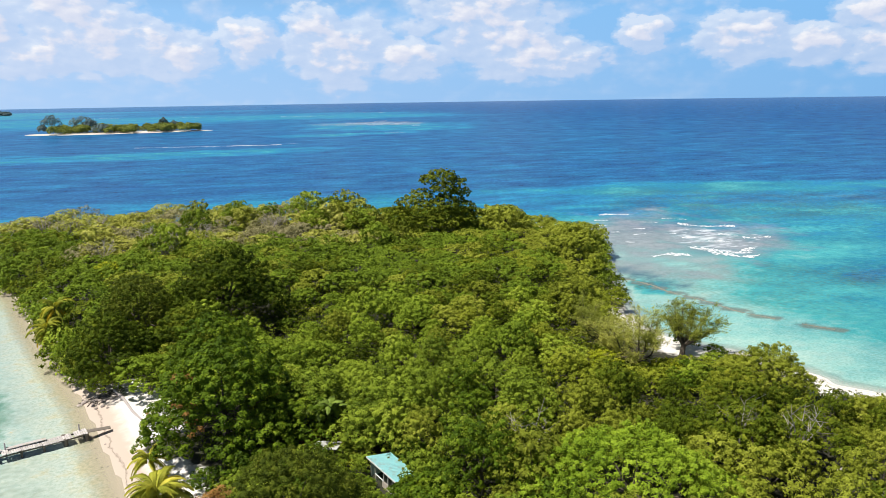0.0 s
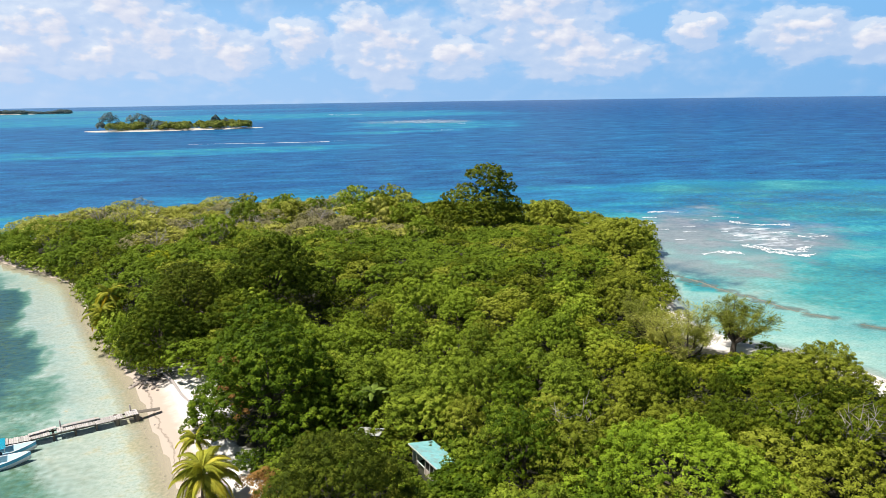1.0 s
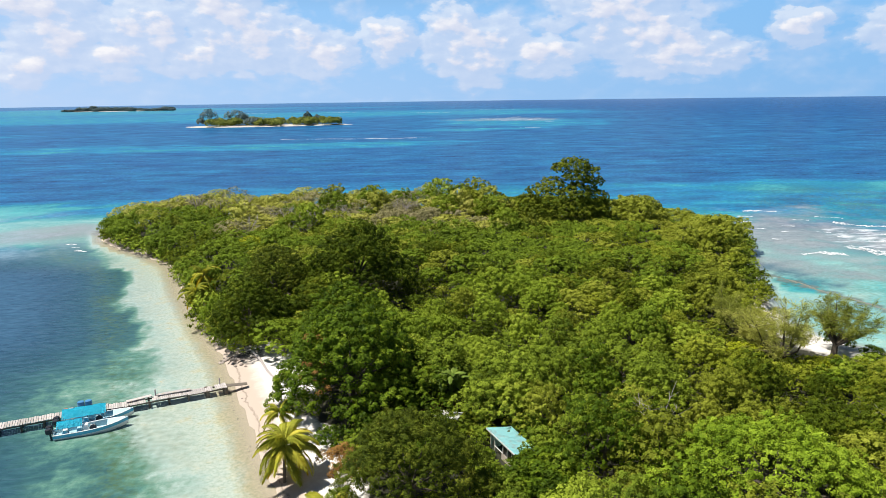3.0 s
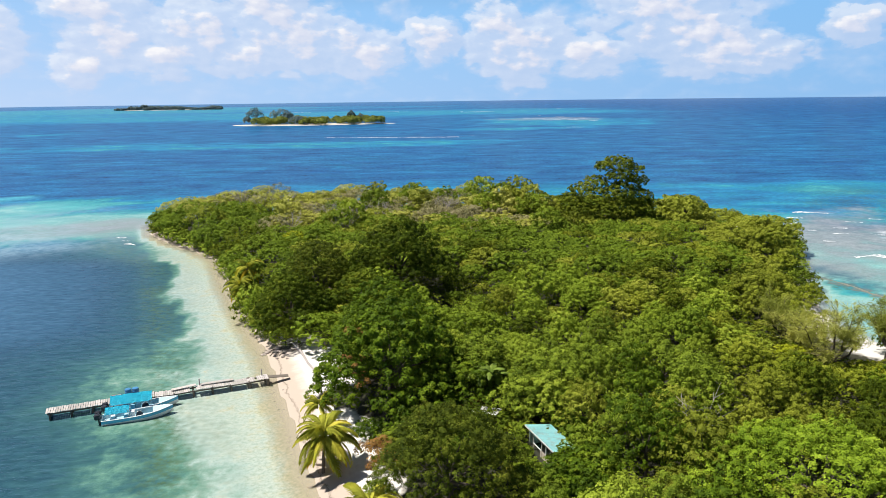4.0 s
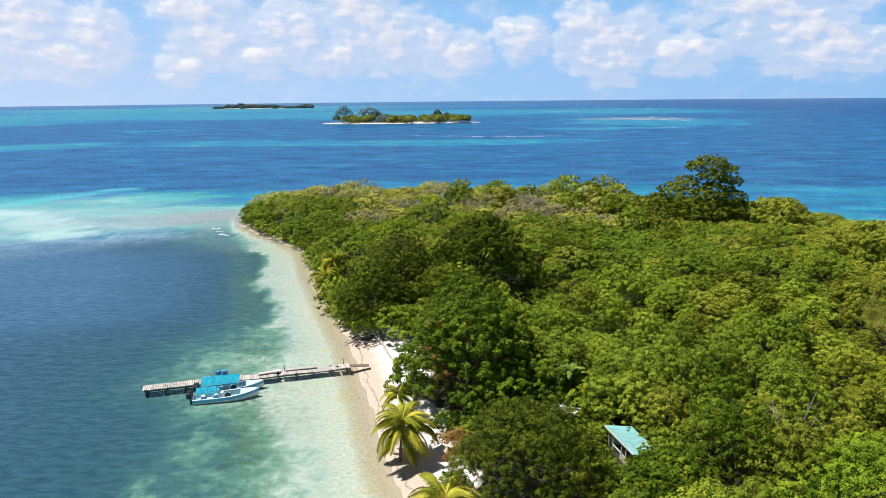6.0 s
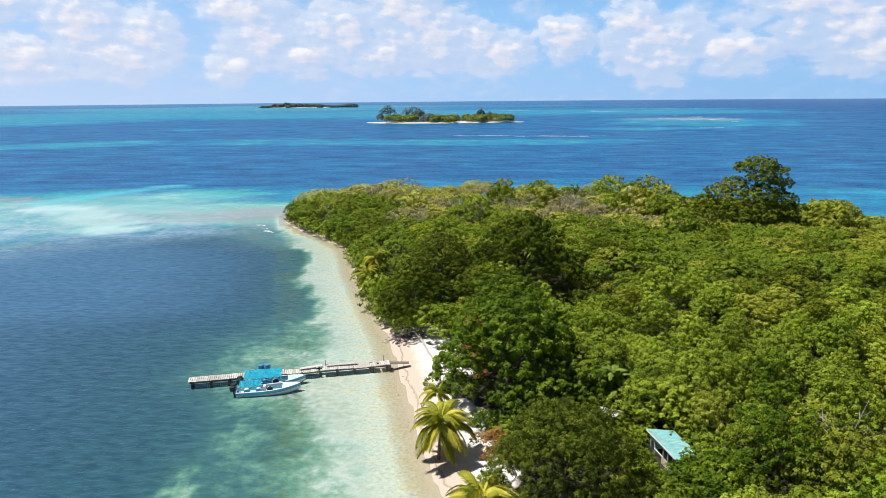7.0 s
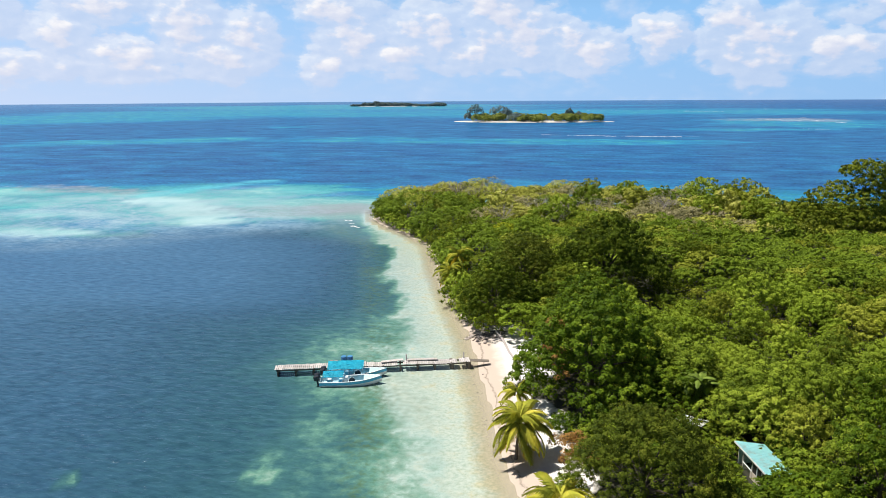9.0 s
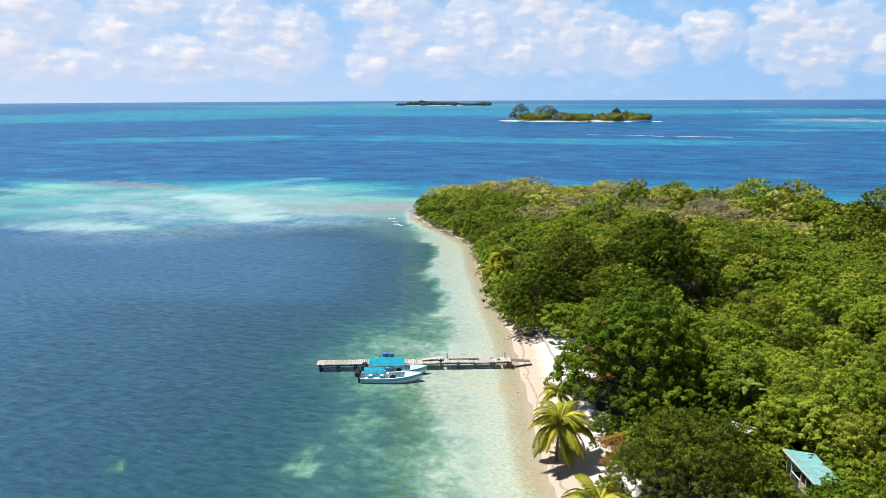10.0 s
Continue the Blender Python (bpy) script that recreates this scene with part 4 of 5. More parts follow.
plant("tall_tree", side, 33.0, 172.0, 1.0, 2.4, "spreading olive-green tree near the far shore")
plant("tall_tree", side, 66.5, 126.0, 1.15, 1.2, "rounded olive-green tree near the far shore")
plant("tall_tree", side, 75.0, 139.0, 1.1, 4.2, "rounded olive-green tree near the far shore")
plant("shore_tree", side, 51.5, 98.5, 0.85, 2.0, "dense rounded green tree at the forest edge", squash=1.1)
plant("yellow_tree", FORMS["yellow", 1][0], -20.8, 138.0, 1.05, 0.4, "bright yellow-green tree near the shore", squash=1.1)
shore_dome = bough_crown(240, lobes(11, 34, 5.2, 0.7, 3.6, 1.4, 0.7), "olive", 0.34, 38, 0.18, 0.13, 1.2, girth=0.22, fork=1.2, limbs=10)
plant("shore_tree", shore_dome, 58.2, 63.4, 1.0, 0.9, "domed olive-green tree above the white beach")
plant("shore_tree", shore_dome, 61.5, 50.5, 0.7, 3.1, "domed olive-green tree above the white beach")
plant("shore_tree", FORMS["yellow", 1][0], 50.5, 70.5, 0.62, 2.0, "low yellow-green tree beside a casuarina", squash=0.7)
plant("shore_tree", FORMS["yellow", 1][0], 43.5, 73.5, 0.8, 4.0, "low yellow-green tree beside a casuarina", squash=0.8)
for x, y, k in ((11.8, 64.4, 0.95), (13.6, 62.6, 0.95), (8.6, 72.4, 1.0), (5.4, 61.2, 0.55), (12.4, 70.2, 1.0), (5.6, 73.0, 0.9)):
    plant("broadleaf_tree", FORMS["canopy", 0][int(x) % 3], x, y, k, x * 3, LABEL["canopy"], group="dense forest trees")


# ---- coconut palms ----
def frond_mesh(seed, length, rise, droop, leaflets=56):
    """One feathered leaf along +x: a curved rib with hanging leaflets."""
    rng = np.random.default_rng(seed)
    t = np.linspace(0, 1, 9)
    rib = np.stack([length * (t - 0.18 * droop * t ** 2), 0 * t, length * (rise * t - (rise + droop) * 0.85 * t ** 2.2)], -1)
    bm = bmesh.new()
    tube(bm, [tuple(p) for p in rib], [0.045 * (1 - 0.85 * k) for k in t], 4)
    for side in (-1, 1):
        for k in range(leaflets):
            u = 0.12 + 0.88 * (k + rng.uniform(0, 0.6)) / leaflets
            p = np.array([np.interp(u, t, rib[:, j]) for j in range(3)])
            reach = 0.27 * length * (math.sin(math.pi * min(1, u * 0.86 + 0.1)) ** 0.7) * rng.uniform(0.85, 1.1)
            out = unit(np.array([0.55 + 0.5 * u, side * 0.85, -0.25 - 0.35 * rng.random()]))
            tip = p + out * reach + np.array([0, 0, -reach * (0.25 + 0.2 * droop)])
            mid = p + out * reach * 0.55
            w = np.array([0.06, 0, 0.0]) * (length / 3.4)
            a, b, c, d, e = (bm.verts.new(q) for q in (p - w, p + w, mid + w * 1.1, tip, mid - w * 1.1))
            bm.faces.new((a, b, c, e))
            bm.faces.new((e, c, d))
    me = bpy.data.meshes.new("frond")
    bm.to_mesh(me)
    bm.free()
    return me


FRONDS = {}
for key, mat, args in (("young", "palm", (1, 3.0, 1.0, 0.35)), ("spread", "palm", (2, 3.5, 0.45, 0.55)), ("arch", "palm", (3, 3.6, 0.25, 0.75)), ("hang", "palm_old", (4, 3.2, -0.25, 0.8))):
    FRONDS[key] = frond_mesh(*args)
    FRONDS[key].materials.append(LEAF[mat])
COCONUT = plain("green_brown_coconut", (0.16, 0.14, 0.03), 0.5, vary=0.3)


def palm(x, y, height, size, lean, label, seed, count=20, old=4):
    rng = random.Random(seed)
    p = thing("coconut_palm", label, "palm tree", Matrix.Translation((x, y, floor_at(x, y))), "coconut palms")
    pts = [(lean[0] * (k / 8) ** 1.6, lean[1] * (k / 8) ** 1.6, -0.3 + (height + 0.3) * k / 8) for k in range(9)]
    bm = bmesh.new()
    tube(bm, pts, [0.24 * size if k == 0 else (0.17 - 0.008 * k) * size for k in range(9)], 8)
    part("trunk", bm, PALM_BARK, p)
    top = Vector(pts[-1])
    for k in range(count):
        u = k / count
        key = "young" if u < 0.34 else "spread" if u < 0.62 else "arch" if k < count - old else "hang"
        tilt = {"young": -0.45, "spread": -0.05, "arch": 0.15, "hang": 0.35}[key]
        f = part("frond", FRONDS[key], None, p, "yellowed hanging frond" if key == "hang" else "")
        f.matrix_basis = Matrix.Translation(top) @ Matrix.Rotation(k * 2.4 + rng.uniform(-0.25, 0.25), 4, "Z") @ Matrix.Rotation(tilt + rng.uniform(-0.12, 0.12), 4, "Y") @ Matrix.Rotation(rng.uniform(-0.3, 0.3), 4, "X") @ Matrix.Scale(size * rng.uniform(0.88, 1.1), 4)
    for k in range(5):
        bm = bmesh.new()
        bmesh.ops.create_icosphere(bm, subdivisions=1, radius=0.14, matrix=Matrix.Diagonal((1, 1, 1.25, 1)))
        c = part("coconut", bm, COCONUT, p, smooth=True)
        c.matrix_basis = Matrix.Translation(top + Vector((0.28 * math.cos(k * 1.3), 0.28 * math.sin(k * 1.3), -0.3)))
    return p


palm(-7.5, 57.8, 3.4, 0.95, (0.25, 0.2), "yellow-green coconut palm on the beach with hanging yellow fronds", 1, 36, 7)
palm(-8.0, 65.8, 2.6, 0.56, (-0.6, 0.2), "young green coconut palm beside a glossy tree", 2, 15, 0)
palm(-3.0, 49.2, 1.5, 0.95, (0.0, -0.2), "small yellow-green coconut palm at the edge of the sand", 3, 15, 3)
palm(-25.0, 111.5, 3.2, 0.82, (-1.0, -0.4), "yellowing coconut palm leaning out over the water", 4, 16, 6)
palm(-24.2, 116.0, 4.6, 0.85, (-1.4, 0.3), "coconut palm at the wooded shore", 5, 15, 4)


# ---- casuarinas, bare trees, shrubs, bananas ----
def casuarina(x, y, height, spread, seed, label, lean=(0.0, 0.0), limbs=8):
    """Bare forked limbs from a low fork, each ending in plumes of fine needles."""
    rng, nr = random.Random(seed), np.random.default_rng(seed)
    t = thing("casuarina_tree", label, "tree", Matrix.Translation((x, y, floor_at(x, y))), "feathery casuarinas")
    bm = bmesh.new()
    fork = Vector((lean[0] * 0.15, lean[1] * 0.15, 1.5))
    tube(bm, [(0, 0, -0.3), fork], [0.44, 0.32], 8)
    part("trunk", bm, BARK, t)
    pos, along = [], []
    for k in range(limbs):
        a, r = k * 2.4 + rng.uniform(-0.3, 0.3), spread * rng.uniform(0.35, 1.0)
        end = Vector((lean[0] + math.cos(a) * r, lean[1] + math.sin(a) * r, height * rng.uniform(0.45, 1.0)))
        bend = Vector((end.x * 0.62, end.y * 0.62, fork.z + (end.z - fork.z) * 0.38))
        bm = bmesh.new()
        tube(bm, [fork - Vector((0, 0, 0.1)), bend, bend.lerp(end, 0.55) + Vector((0, 0, 0.25)), end], [0.19, 0.12, 0.06, 0.015], 5)
        for j in range(15):
            q = bend.lerp(end, rng.uniform(0.1, 1.08))
            out = Vector((rng.gauss(0, 0.95), rng.gauss(0, 0.95), rng.uniform(0.1, 1.0)))
            tube(bm, [q, q + out], [0.03, 0.01], 3)
            m = 44
            u = nr.uniform(0.15, 1.2, m)[:, None]
            pos.append(np.array(q) + np.array(out) * u + nr.normal(0, 0.24, (m, 3)) * (1.1 - 0.4 * u))
            along.append(unit(np.array(out) + np.array([0, 0, 0.3])) + nr.normal(0, 0.4, (m, 3)))
        part("limb", bm, BARK, t)
    pos, along = np.concatenate(pos), np.concatenate(along)
    me = leaf_mesh("crown", pos, nr.normal(size=pos.shape) + np.array([0, 0, 0.8]), 0.7, 0.05, nr, along)
    me.materials.append(LEAF["needle"])
    part("crown", me, None, t)


casuarina(47.6, 72.6, 7.2, 5.2, 5, "wispy grey-green casuarina with bare forked limbs", (-0.4, 2.6), 17)
casuarina(56.8, 76.6, 6.6, 4.4, 8, "feathery casuarina over the white beach", (2.6, 2.0), 13)
casuarina(47.0, 82.0, 6.4, 3.2, 9, "wispy casuarina at the forest edge", (0.0, 0.5), 8)


def bare_tree(x, y, height, spread, seed, label, mat=BARK_GREY, limbs=9, twigs=6):
    rng = random.Random(seed)
    t = thing("bare_tree", label, "dead tree", Matrix.Translation((x, y, floor_at(x, y))), "bleached bare trees")
    bm = bmesh.new()
    fork = Vector((rng.uniform(-0.3, 0.3), rng.uniform(-0.3, 0.3), height * 0.45))
    tube(bm, [(0, 0, -0.3), fork], [0.2, 0.15], 6)
    part("trunk", bm, mat, t)
    for k in range(limbs):
        bm = bmesh.new()
        a, r = k * 2.4 + rng.uniform(-0.4, 0.4), spread * rng.uniform(0.5, 1)
        end = Vector((math.cos(a) * r, math.sin(a) * r, height * rng.uniform(0.7, 1.0)))
        mid = fork.lerp(end, 0.5) + Vector((0, 0, rng.uniform(-0.3, 0.3)))
        tube(bm, [fork, mid, end], [0.08, 0.05, 0.015], 5)
        for j in range(twigs):
            q = mid.lerp(end, rng.random())
            tube(bm, [q, q + Vector((rng.gauss(0, 0.7), rng.gauss(0, 0.7), rng.uniform(0.1, 1.0)))], [0.028, 0.012], 3)
        part("limb", bm, mat, t)


for k, (x, y, h) in enumerate(((-24, 154, 7.4), (-15, 157, 7.6), (-10, 160, 7.6), (-18, 164, 7.9), (-34, 176, 8.6), (-29, 180, 8.4), (12, 176, 7.6), (-46, 172, 7.8), (-5, 162, 7.9), (-12, 150, 7.2), (-40, 182, 8.6), (10, 172, 7.4))):
    bare_tree(x, y, h, 3.6, 50 + k, "bleached grey leafless tree among green shrubs", limbs=12, twigs=9)
for k, (x, y, h) in enumerate(((24.2, 53.6, 6.4), (44, 50, 6.6), (47.5, 46.5, 6.4))):
    bare_tree(x, y, h, 2.0, 80 + k, "bare grey branches standing out of the green canopy", limbs=7)


def banana(x, y, height, seed):
    rng = random.Random(seed)
    t = thing("banana_plant", "banana plant with broad torn pale-green leaves", "banana plant", Matrix.Translation((x, y, floor_at(x, y))), "banana plants")
    bm = bmesh.new()
    tube(bm, [(0, 0, -0.2), (0.05, 0, height * 0.6), (0.1, 0, height)], [0.14, 0.11, 0.06], 7)
    part("stem", bm, LEAF["banana"], t)
    for k in range(8):
        bm = bmesh.new()
        L, rows = rng.uniform(1.7, 2.3), []
        for j in range(9):
            u = j / 8
            w = 0.3 * math.sin(math.pi * min(1, 0.08 + u * 0.92)) ** 0.6 * (0.8 + 0.4 * rng.random())
            z = L * (0.75 * u - 0.85 * u * u)
            rows.append([bm.verts.new((L * u * 0.9, -w, z - w * 0.4)), bm.verts.new((L * u * 0.9, 0, z)), bm.verts.new((L * u * 0.9, w, z - w * 0.4))])
        for a, b in zip(rows, rows[1:]):
            bm.faces.new((a[0], b[0], b[1], a[1]))
            bm.faces.new((a[1], b[1], b[2], a[2]))
        leaf = part("leaf", bm, LEAF["banana"], t)
        leaf.matrix_basis = Matrix.Translation((0.1, 0, height)) @ Matrix.Rotation(k * 2.4 + rng.uniform(-0.3, 0.3), 4, "Z") @ Matrix.Rotation(rng.uniform(-0.5, 0.1), 4, "Y")


for k, (x, y, h) in enumerate(((7.4, 66.9, 3.6), (8.3, 66.4, 4.2), (6.6, 67.8, 3.4), (8.9, 67.6, 3.2))):
    banana(x, y, h, k)

shrub = [tree_meshes("rust", 300, 1.5, 1.0, 0.9, 24, 1300, 0.22, 0.12, girth=0.06, limbs=8)]
green_shrub = [bough_crown(310 + i, lobes(310 + i, 9, 1.1, 0.5, 0.9, 0.7, 0.8), kind, 0.26, 30, 0.17, 0.12, 1.0, girth=0.06, fork=0.5) for i, kind in enumerate(("canopy", "lime", "almond"))]
for x, y, s in ((-2.6, 58.4, 0.9), (-1.9, 56.6, 0.85), (6.9, 66.8, 0.8)):
    plant("dry_shrub", shrub[0], x, y, s, x, "rust-brown half-dead shrub on the sand", "shrub", "shrubs")
for x, y, s, k in ((-9.6, 80.6, 0.45, 0), (-2.4, 52.6, 0.8, 0), (-1.2, 60.4, 1.0, 0), (-3.6, 62.0, 1.0, 0), (-0.6, 57.6, 0.9, 0), (9.2, 62.4, 0.8, 0), (13.0, 52.2, 1.1, 0), (14.8, 51.5, 1.2, 0), (12.2, 50.4, 1.0, 0), (16.0, 53.0, 1.2, 0), (17.0, 55.5, 1.1, 0), (10.2, 63.0, 0.9, 1), (9.4, 52.6, 0.9, 0), (15.6, 54.0, 1.1, 0), (10.6, 50.0, 1.1, 0), (14.2, 49.4, 1.2, 0), (15.8, 57.5, 1.2, 0), (14.8, 59.6, 1.2, 0), (60.5, 81.0, 1.2, 0), (54.6, 72.6, 0.9, 1), (51.0, 72.6, 0.9, 1), (47.6, 71.6, 1.0, 1), (45.6, 70.2, 1.1, 1), (53.0, 70.4, 1.1, 0), (49.4, 69.2, 1.2, 1), (57.5, 71.0, 1.2, 0), (61.0, 75.0, 0.9, 0), (43.4, 68.4, 1.2, 0), (46.4, 67.2, 1.3, 1), (51.8, 67.4, 1.3, 0), (55.0, 68.2, 1.3, 1), (48.8, 66.0, 1.3, 0), (58.4, 68.4, 1.2, 0), (54.2, 66.0, 1.3, 0), (44.6, 72.6, 1.0, 1), (1.2, 58.2, 1.0, 0), (3.4, 57.0, 1.1, 0), (0.4, 60.8, 1.1, 0), (2.8, 60.4, 1.2, 0), (5.0, 58.2, 1.0, 0), (4.6, 62.4, 1.1, 1), (2.0, 63.0, 1.2, 0), (0.0, 63.2, 1.0, 0), (6.2, 57.0, 1.0, 0), (7.8, 58.4, 0.9, 0), (13.7, 53.6, 1.3, 0), (12.5, 52.7, 1.25, 0), (14.4, 55.4, 1.1, 0), (9.5, 55.6, 0.8, 0), (8.8, 57.4, 0.85, 0), (10.0, 53.9, 0.8, 0), (9.9, 57.0, 0.7, 0), (6.2, 61.9, 1.2, 0), (10.6, 60.6, 0.8, 0)):
    plant("green_shrub", green_shrub[2 if k == 0 and int(x * 7) % 2 else k], x, y, s, y, "low leafy green shrub near the ground", "shrub", "shrubs")

skirt = [tree_meshes("canopy", 320 + i, 2.0, 1.3, 1.3, 60, 560, 0.34, 0.26, girth=0.08, limbs=6, pad=0.2, low=-0.5, single=True) for i in range(2)] + [tree_meshes("dark", 325, 2.0, 1.3, 1.3, 60, 560, 0.34, 0.26, girth=0.08, limbs=6, pad=0.2, low=-0.5, single=True)]
rng = random.Random(8)
shore_line = list(zip(SHORE, np.roll(SHORE, -1, 0)))
for i in list(range(6, 16)) + [22, 23, 24]:
    a, b = shore_line[i]
    n = int(np.hypot(*(b - a)) / 2.3)
    for k in range(n):
        q = a + (b - a) * (k + rng.random()) / n
        d = (b - a) / np.hypot(*(b - a))
        q = q + np.array([d[1], -d[0]]) * rng.uniform(1.2, 3.0)
        plant("shore_shrub", rng.choice(skirt), float(q[0]), float(q[1]), rng.uniform(0.75, 1.35), rng.uniform(0, 6.28), "dense green shrub overhanging the shore", "shrub", "shore shrubs")


# ---- pier ----
PIER_A, PIER_B = Vector((-37.6, 71.6, 0)), Vector((-15.9, 79.2, 0))
pier_dir = (PIER_B - PIER_A).normalized()
pier_turn = math.atan2(pier_dir.y, pier_dir.x)
pier_len = (PIER_B - PIER_A).length
pier = thing("pier", "weathered grey plank pier on short wooden piles, partly broken", "pier", Matrix.Translation(PIER_A) @ Matrix.Rotation(pier_turn, 4, "Z"))
DECK, PIER_W = 0.82, 1.5
plank_meshes = []
for k in range(4):
    bm = box(bmesh.new(), 0.195, PIER_W + (0.05, 0.0, -0.06, 0.1)[k], 0.045, bevel=0.008)
    me = bpy.data.meshes.new("plank")
    bm.to_mesh(me)
    bm.free()
    me.materials.append(PLANK)
    plank_meshes.append(me)
rng = random.Random(12)
px = 0.1
while px < pier_len - 0.2:
    outer = px < 10.6
    if not (14.2 < px < 14.9 or rng.random() < (0.02 if outer else 0.05)):
        pl = part("plank", plank_meshes[rng.randrange(4)], None, pier)
        sag = 0.0 if outer else -0.06 * math.sin((px - 10.6) * 0.9) - 0.05
        pl.matrix_basis = pose(px, rng.uniform(-0.05, 0.05), DECK + sag + rng.uniform(-0.012, 0.012), rng.uniform(-0.8, 0.8) - (0 if outer else 1.5), rng.uniform(-1.5, 1.5), rng.uniform(-1.6, 1.6))
    px += 0.235 if outer else 0.215
for side in (-0.55, 0.55):
    part("stringer", box(bmesh.new(), pier_len - 0.3, 0.09, 0.16, Matrix.Translation((pier_len / 2, side, DECK - 0.2)), 0.01), PILE, pier)
for k in range(12):
    xk = 0.35 + k * (pier_len - 0.7) / 11
    for side in (-0.62, 0.62):
        bm = bmesh.new()
        r = 0.22 if k > 9 else 0.11
        tube(bm, [(xk, side, -1.6), (xk + 0.03, side * 1.02, DECK - 0.05)], [r * 1.1, r], 8)
        part("pile", bm, PILE, pier)
    part("cross_beam", box(bmesh.new(), 0.12, PIER_W + 0.15, 0.14, Matrix.Translation((xk, 0, DECK - 0.33)), 0.01), PILE, pier)
for xk, yk, tilt, L in ((13.6, 0.35, -3, 2.6), (17.2, 0.45, 1.5, 3.6)):
    part("loose_panel", box(bmesh.new(), L, 0.5, 0.05, pose(xk, yk, DECK + 0.14, 3, tilt, 3), 0.01), PLANK, pier, "loose pale boards lying along the deck")
for xk in (15.3, 22.2):
    bm = bmesh.new()
    tube(bm, [(xk, 0.6, 0.2), (xk, 0.62, DECK + 0.75)], [0.08, 0.07], 7)
    part("post", bm, PLANK, pier)
part("shore_ramp", box(bmesh.new(), 2.4, 0.7, 0.06, pose(pier_len + 0.95, -0.1, 0.7, 2, 3.0, -6), 0.01), PILE, pier, "dark planks running down onto the sand")


# ---- boats ----
def hull_sections(L, beam):
    rows = []
    for k in range(15):
        u = k / 14
        b = beam / 2 * (0.9 + 0.12 * math.sin(u * 2.6)) * (1 - max(0, (u - 0.45) / 0.55) ** 2.4) + 0.02
        sheer = 0.52 + 0.42 * u ** 2.6
        keel = -0.28 + 0.55 * max(0, (u - 0.7) / 0.3) ** 2
        rows.append((L * u, b, sheer, keel))
    return rows


def skin(rows, points):
    bm = bmesh.new()
    rings = [[bm.verts.new(p) for p in points(*r)] for r in rows]
    for a, b in zip(rings, rings[1:]):
        for i in range(len(a) - 1):
            bm.faces.new((a[i], b[i], b[i + 1], a[i + 1]))
    return bm, rings


def boat(x, y, heading, label, canopy, seed):
    L, beam = 6.9, 1.95
    t = thing("motor_boat", label, "boat", pose(x, y, 0.0, 0, 0, heading), "moored motor boats")
    rows = hull_sections(L, beam)
    bm, rings = skin(rows, lambda X, b, s, k: [(X, -b, s), (X, -b * 0.97, s - 0.14), (X, -b * 0.86, k + 0.30), (X, -b * 0.45, k + 0.08), (X, 0, k), (X, b * 0.45, k + 0.08), (X, b * 0.86, k + 0.30), (X, b * 0.97, s - 0.14), (X, b, s)])
    bm.faces.new(rings[0])
    part("hull", bm, GELCOAT, t, "white hull", smooth=True)
    for side in (-1, 1):
        bm, rings = skin(rows, lambda X, b, s, k: [(X, side * (b + 0.012), s - 0.02), (X, side * (b * 0.97 + 0.02), s - 0.14), (X, side * (b * 0.915 + 0.022), s - 0.33)])
        part("stripe", bm, BLUE_PAINT, t, "light blue band below the gunwale")
        bm, rings = skin(rows, lambda X, b, s, k: [(X, side * (b + 0.03), s), (X, side * (b + 0.03), s + 0.04), (X, side * max(b - 0.09, 0.0), s + 0.04), (X, side * max(b - 0.09, 0.0), s - 0.02)])
        part("gunwale", bm, GELCOAT, t)
    bm, rings = skin(rows[:13], lambda X, b, s, k: [(X, -b + 0.08, s - 0.02), (X, -b * 0.84, 0.1), (X, b * 0.84, 0.1), (X, b - 0.08, s - 0.02)])
    part("cockpit", bm, DECK_PAINT, t, "pale blue inside")
    bm, rings = skin(rows[10:], lambda X, b, s, k: [(X, -b + 0.05, s + 0.02), (X, 0, s + 0.07), (X, b - 0.05, s + 0.02)])
    part("foredeck", bm, DECK_PAINT, t)
    for xk in (1.0, 2.3, 3.5):
        part("bench", box(bmesh.new(), 0.42, 1.6, 0.3, Matrix.Translation((xk, 0, 0.26)), 0.02), GELCOAT if xk != 2.3 else DECK_PAINT, t)
    part("console", box(bmesh.new(), 0.5, 0.6, 0.75, Matrix.Translation((2.9, 0.1, 0.48)), 0.04), GELCOAT, t)
    bm = bmesh.new()
    bmesh.ops.create_cone(bm, cap_ends=True, segments=14, radius1=0.34, radius2=0.34, depth=0.16, matrix=pose(3.6, -0.45, 0.55, 80, 0, 20))
    part("tyre_fender", bm, SEAT, t, "black tyre", smooth=False)
    for yk in (-0.38, 0.38):
        bm = box(bmesh.new(), 0.62, 0.42, 0.62, pose(-0.34, yk, 0.9, 0, -8, 0), 0.11)
        e = part("outboard_motor", bm, ENGINE, t, "black outboard motor")
        part("leg", box(bmesh.new(), 0.2, 0.14, 0.85, pose(-0.2, yk, 0.3, 0, -8, 0), 0.03), ENGINE, e)
        part("bracket", box(bmesh.new(), 0.2, 0.26, 0.3, Matrix.Translation((-0.05, yk, 0.5)), 0.03), ALLOY, e)
    x0, x1, top, half = canopy
    bm = bmesh.new()
    grid = [[bm.verts.new((x0 + (x1 - x0) * i / 8, -half + 2 * half * j / 4, top + 0.09 * j - 0.2 + 0.08 * math.sin(math.pi * j / 4) - 0.03 * math.sin(i * 2.1 + j))) for j in range(5)] for i in range(9)]
    faces = [bm.faces.new((grid[i][j], grid[i + 1][j], grid[i + 1][j + 1], grid[i][j + 1])) for i in range(8) for j in range(4)]
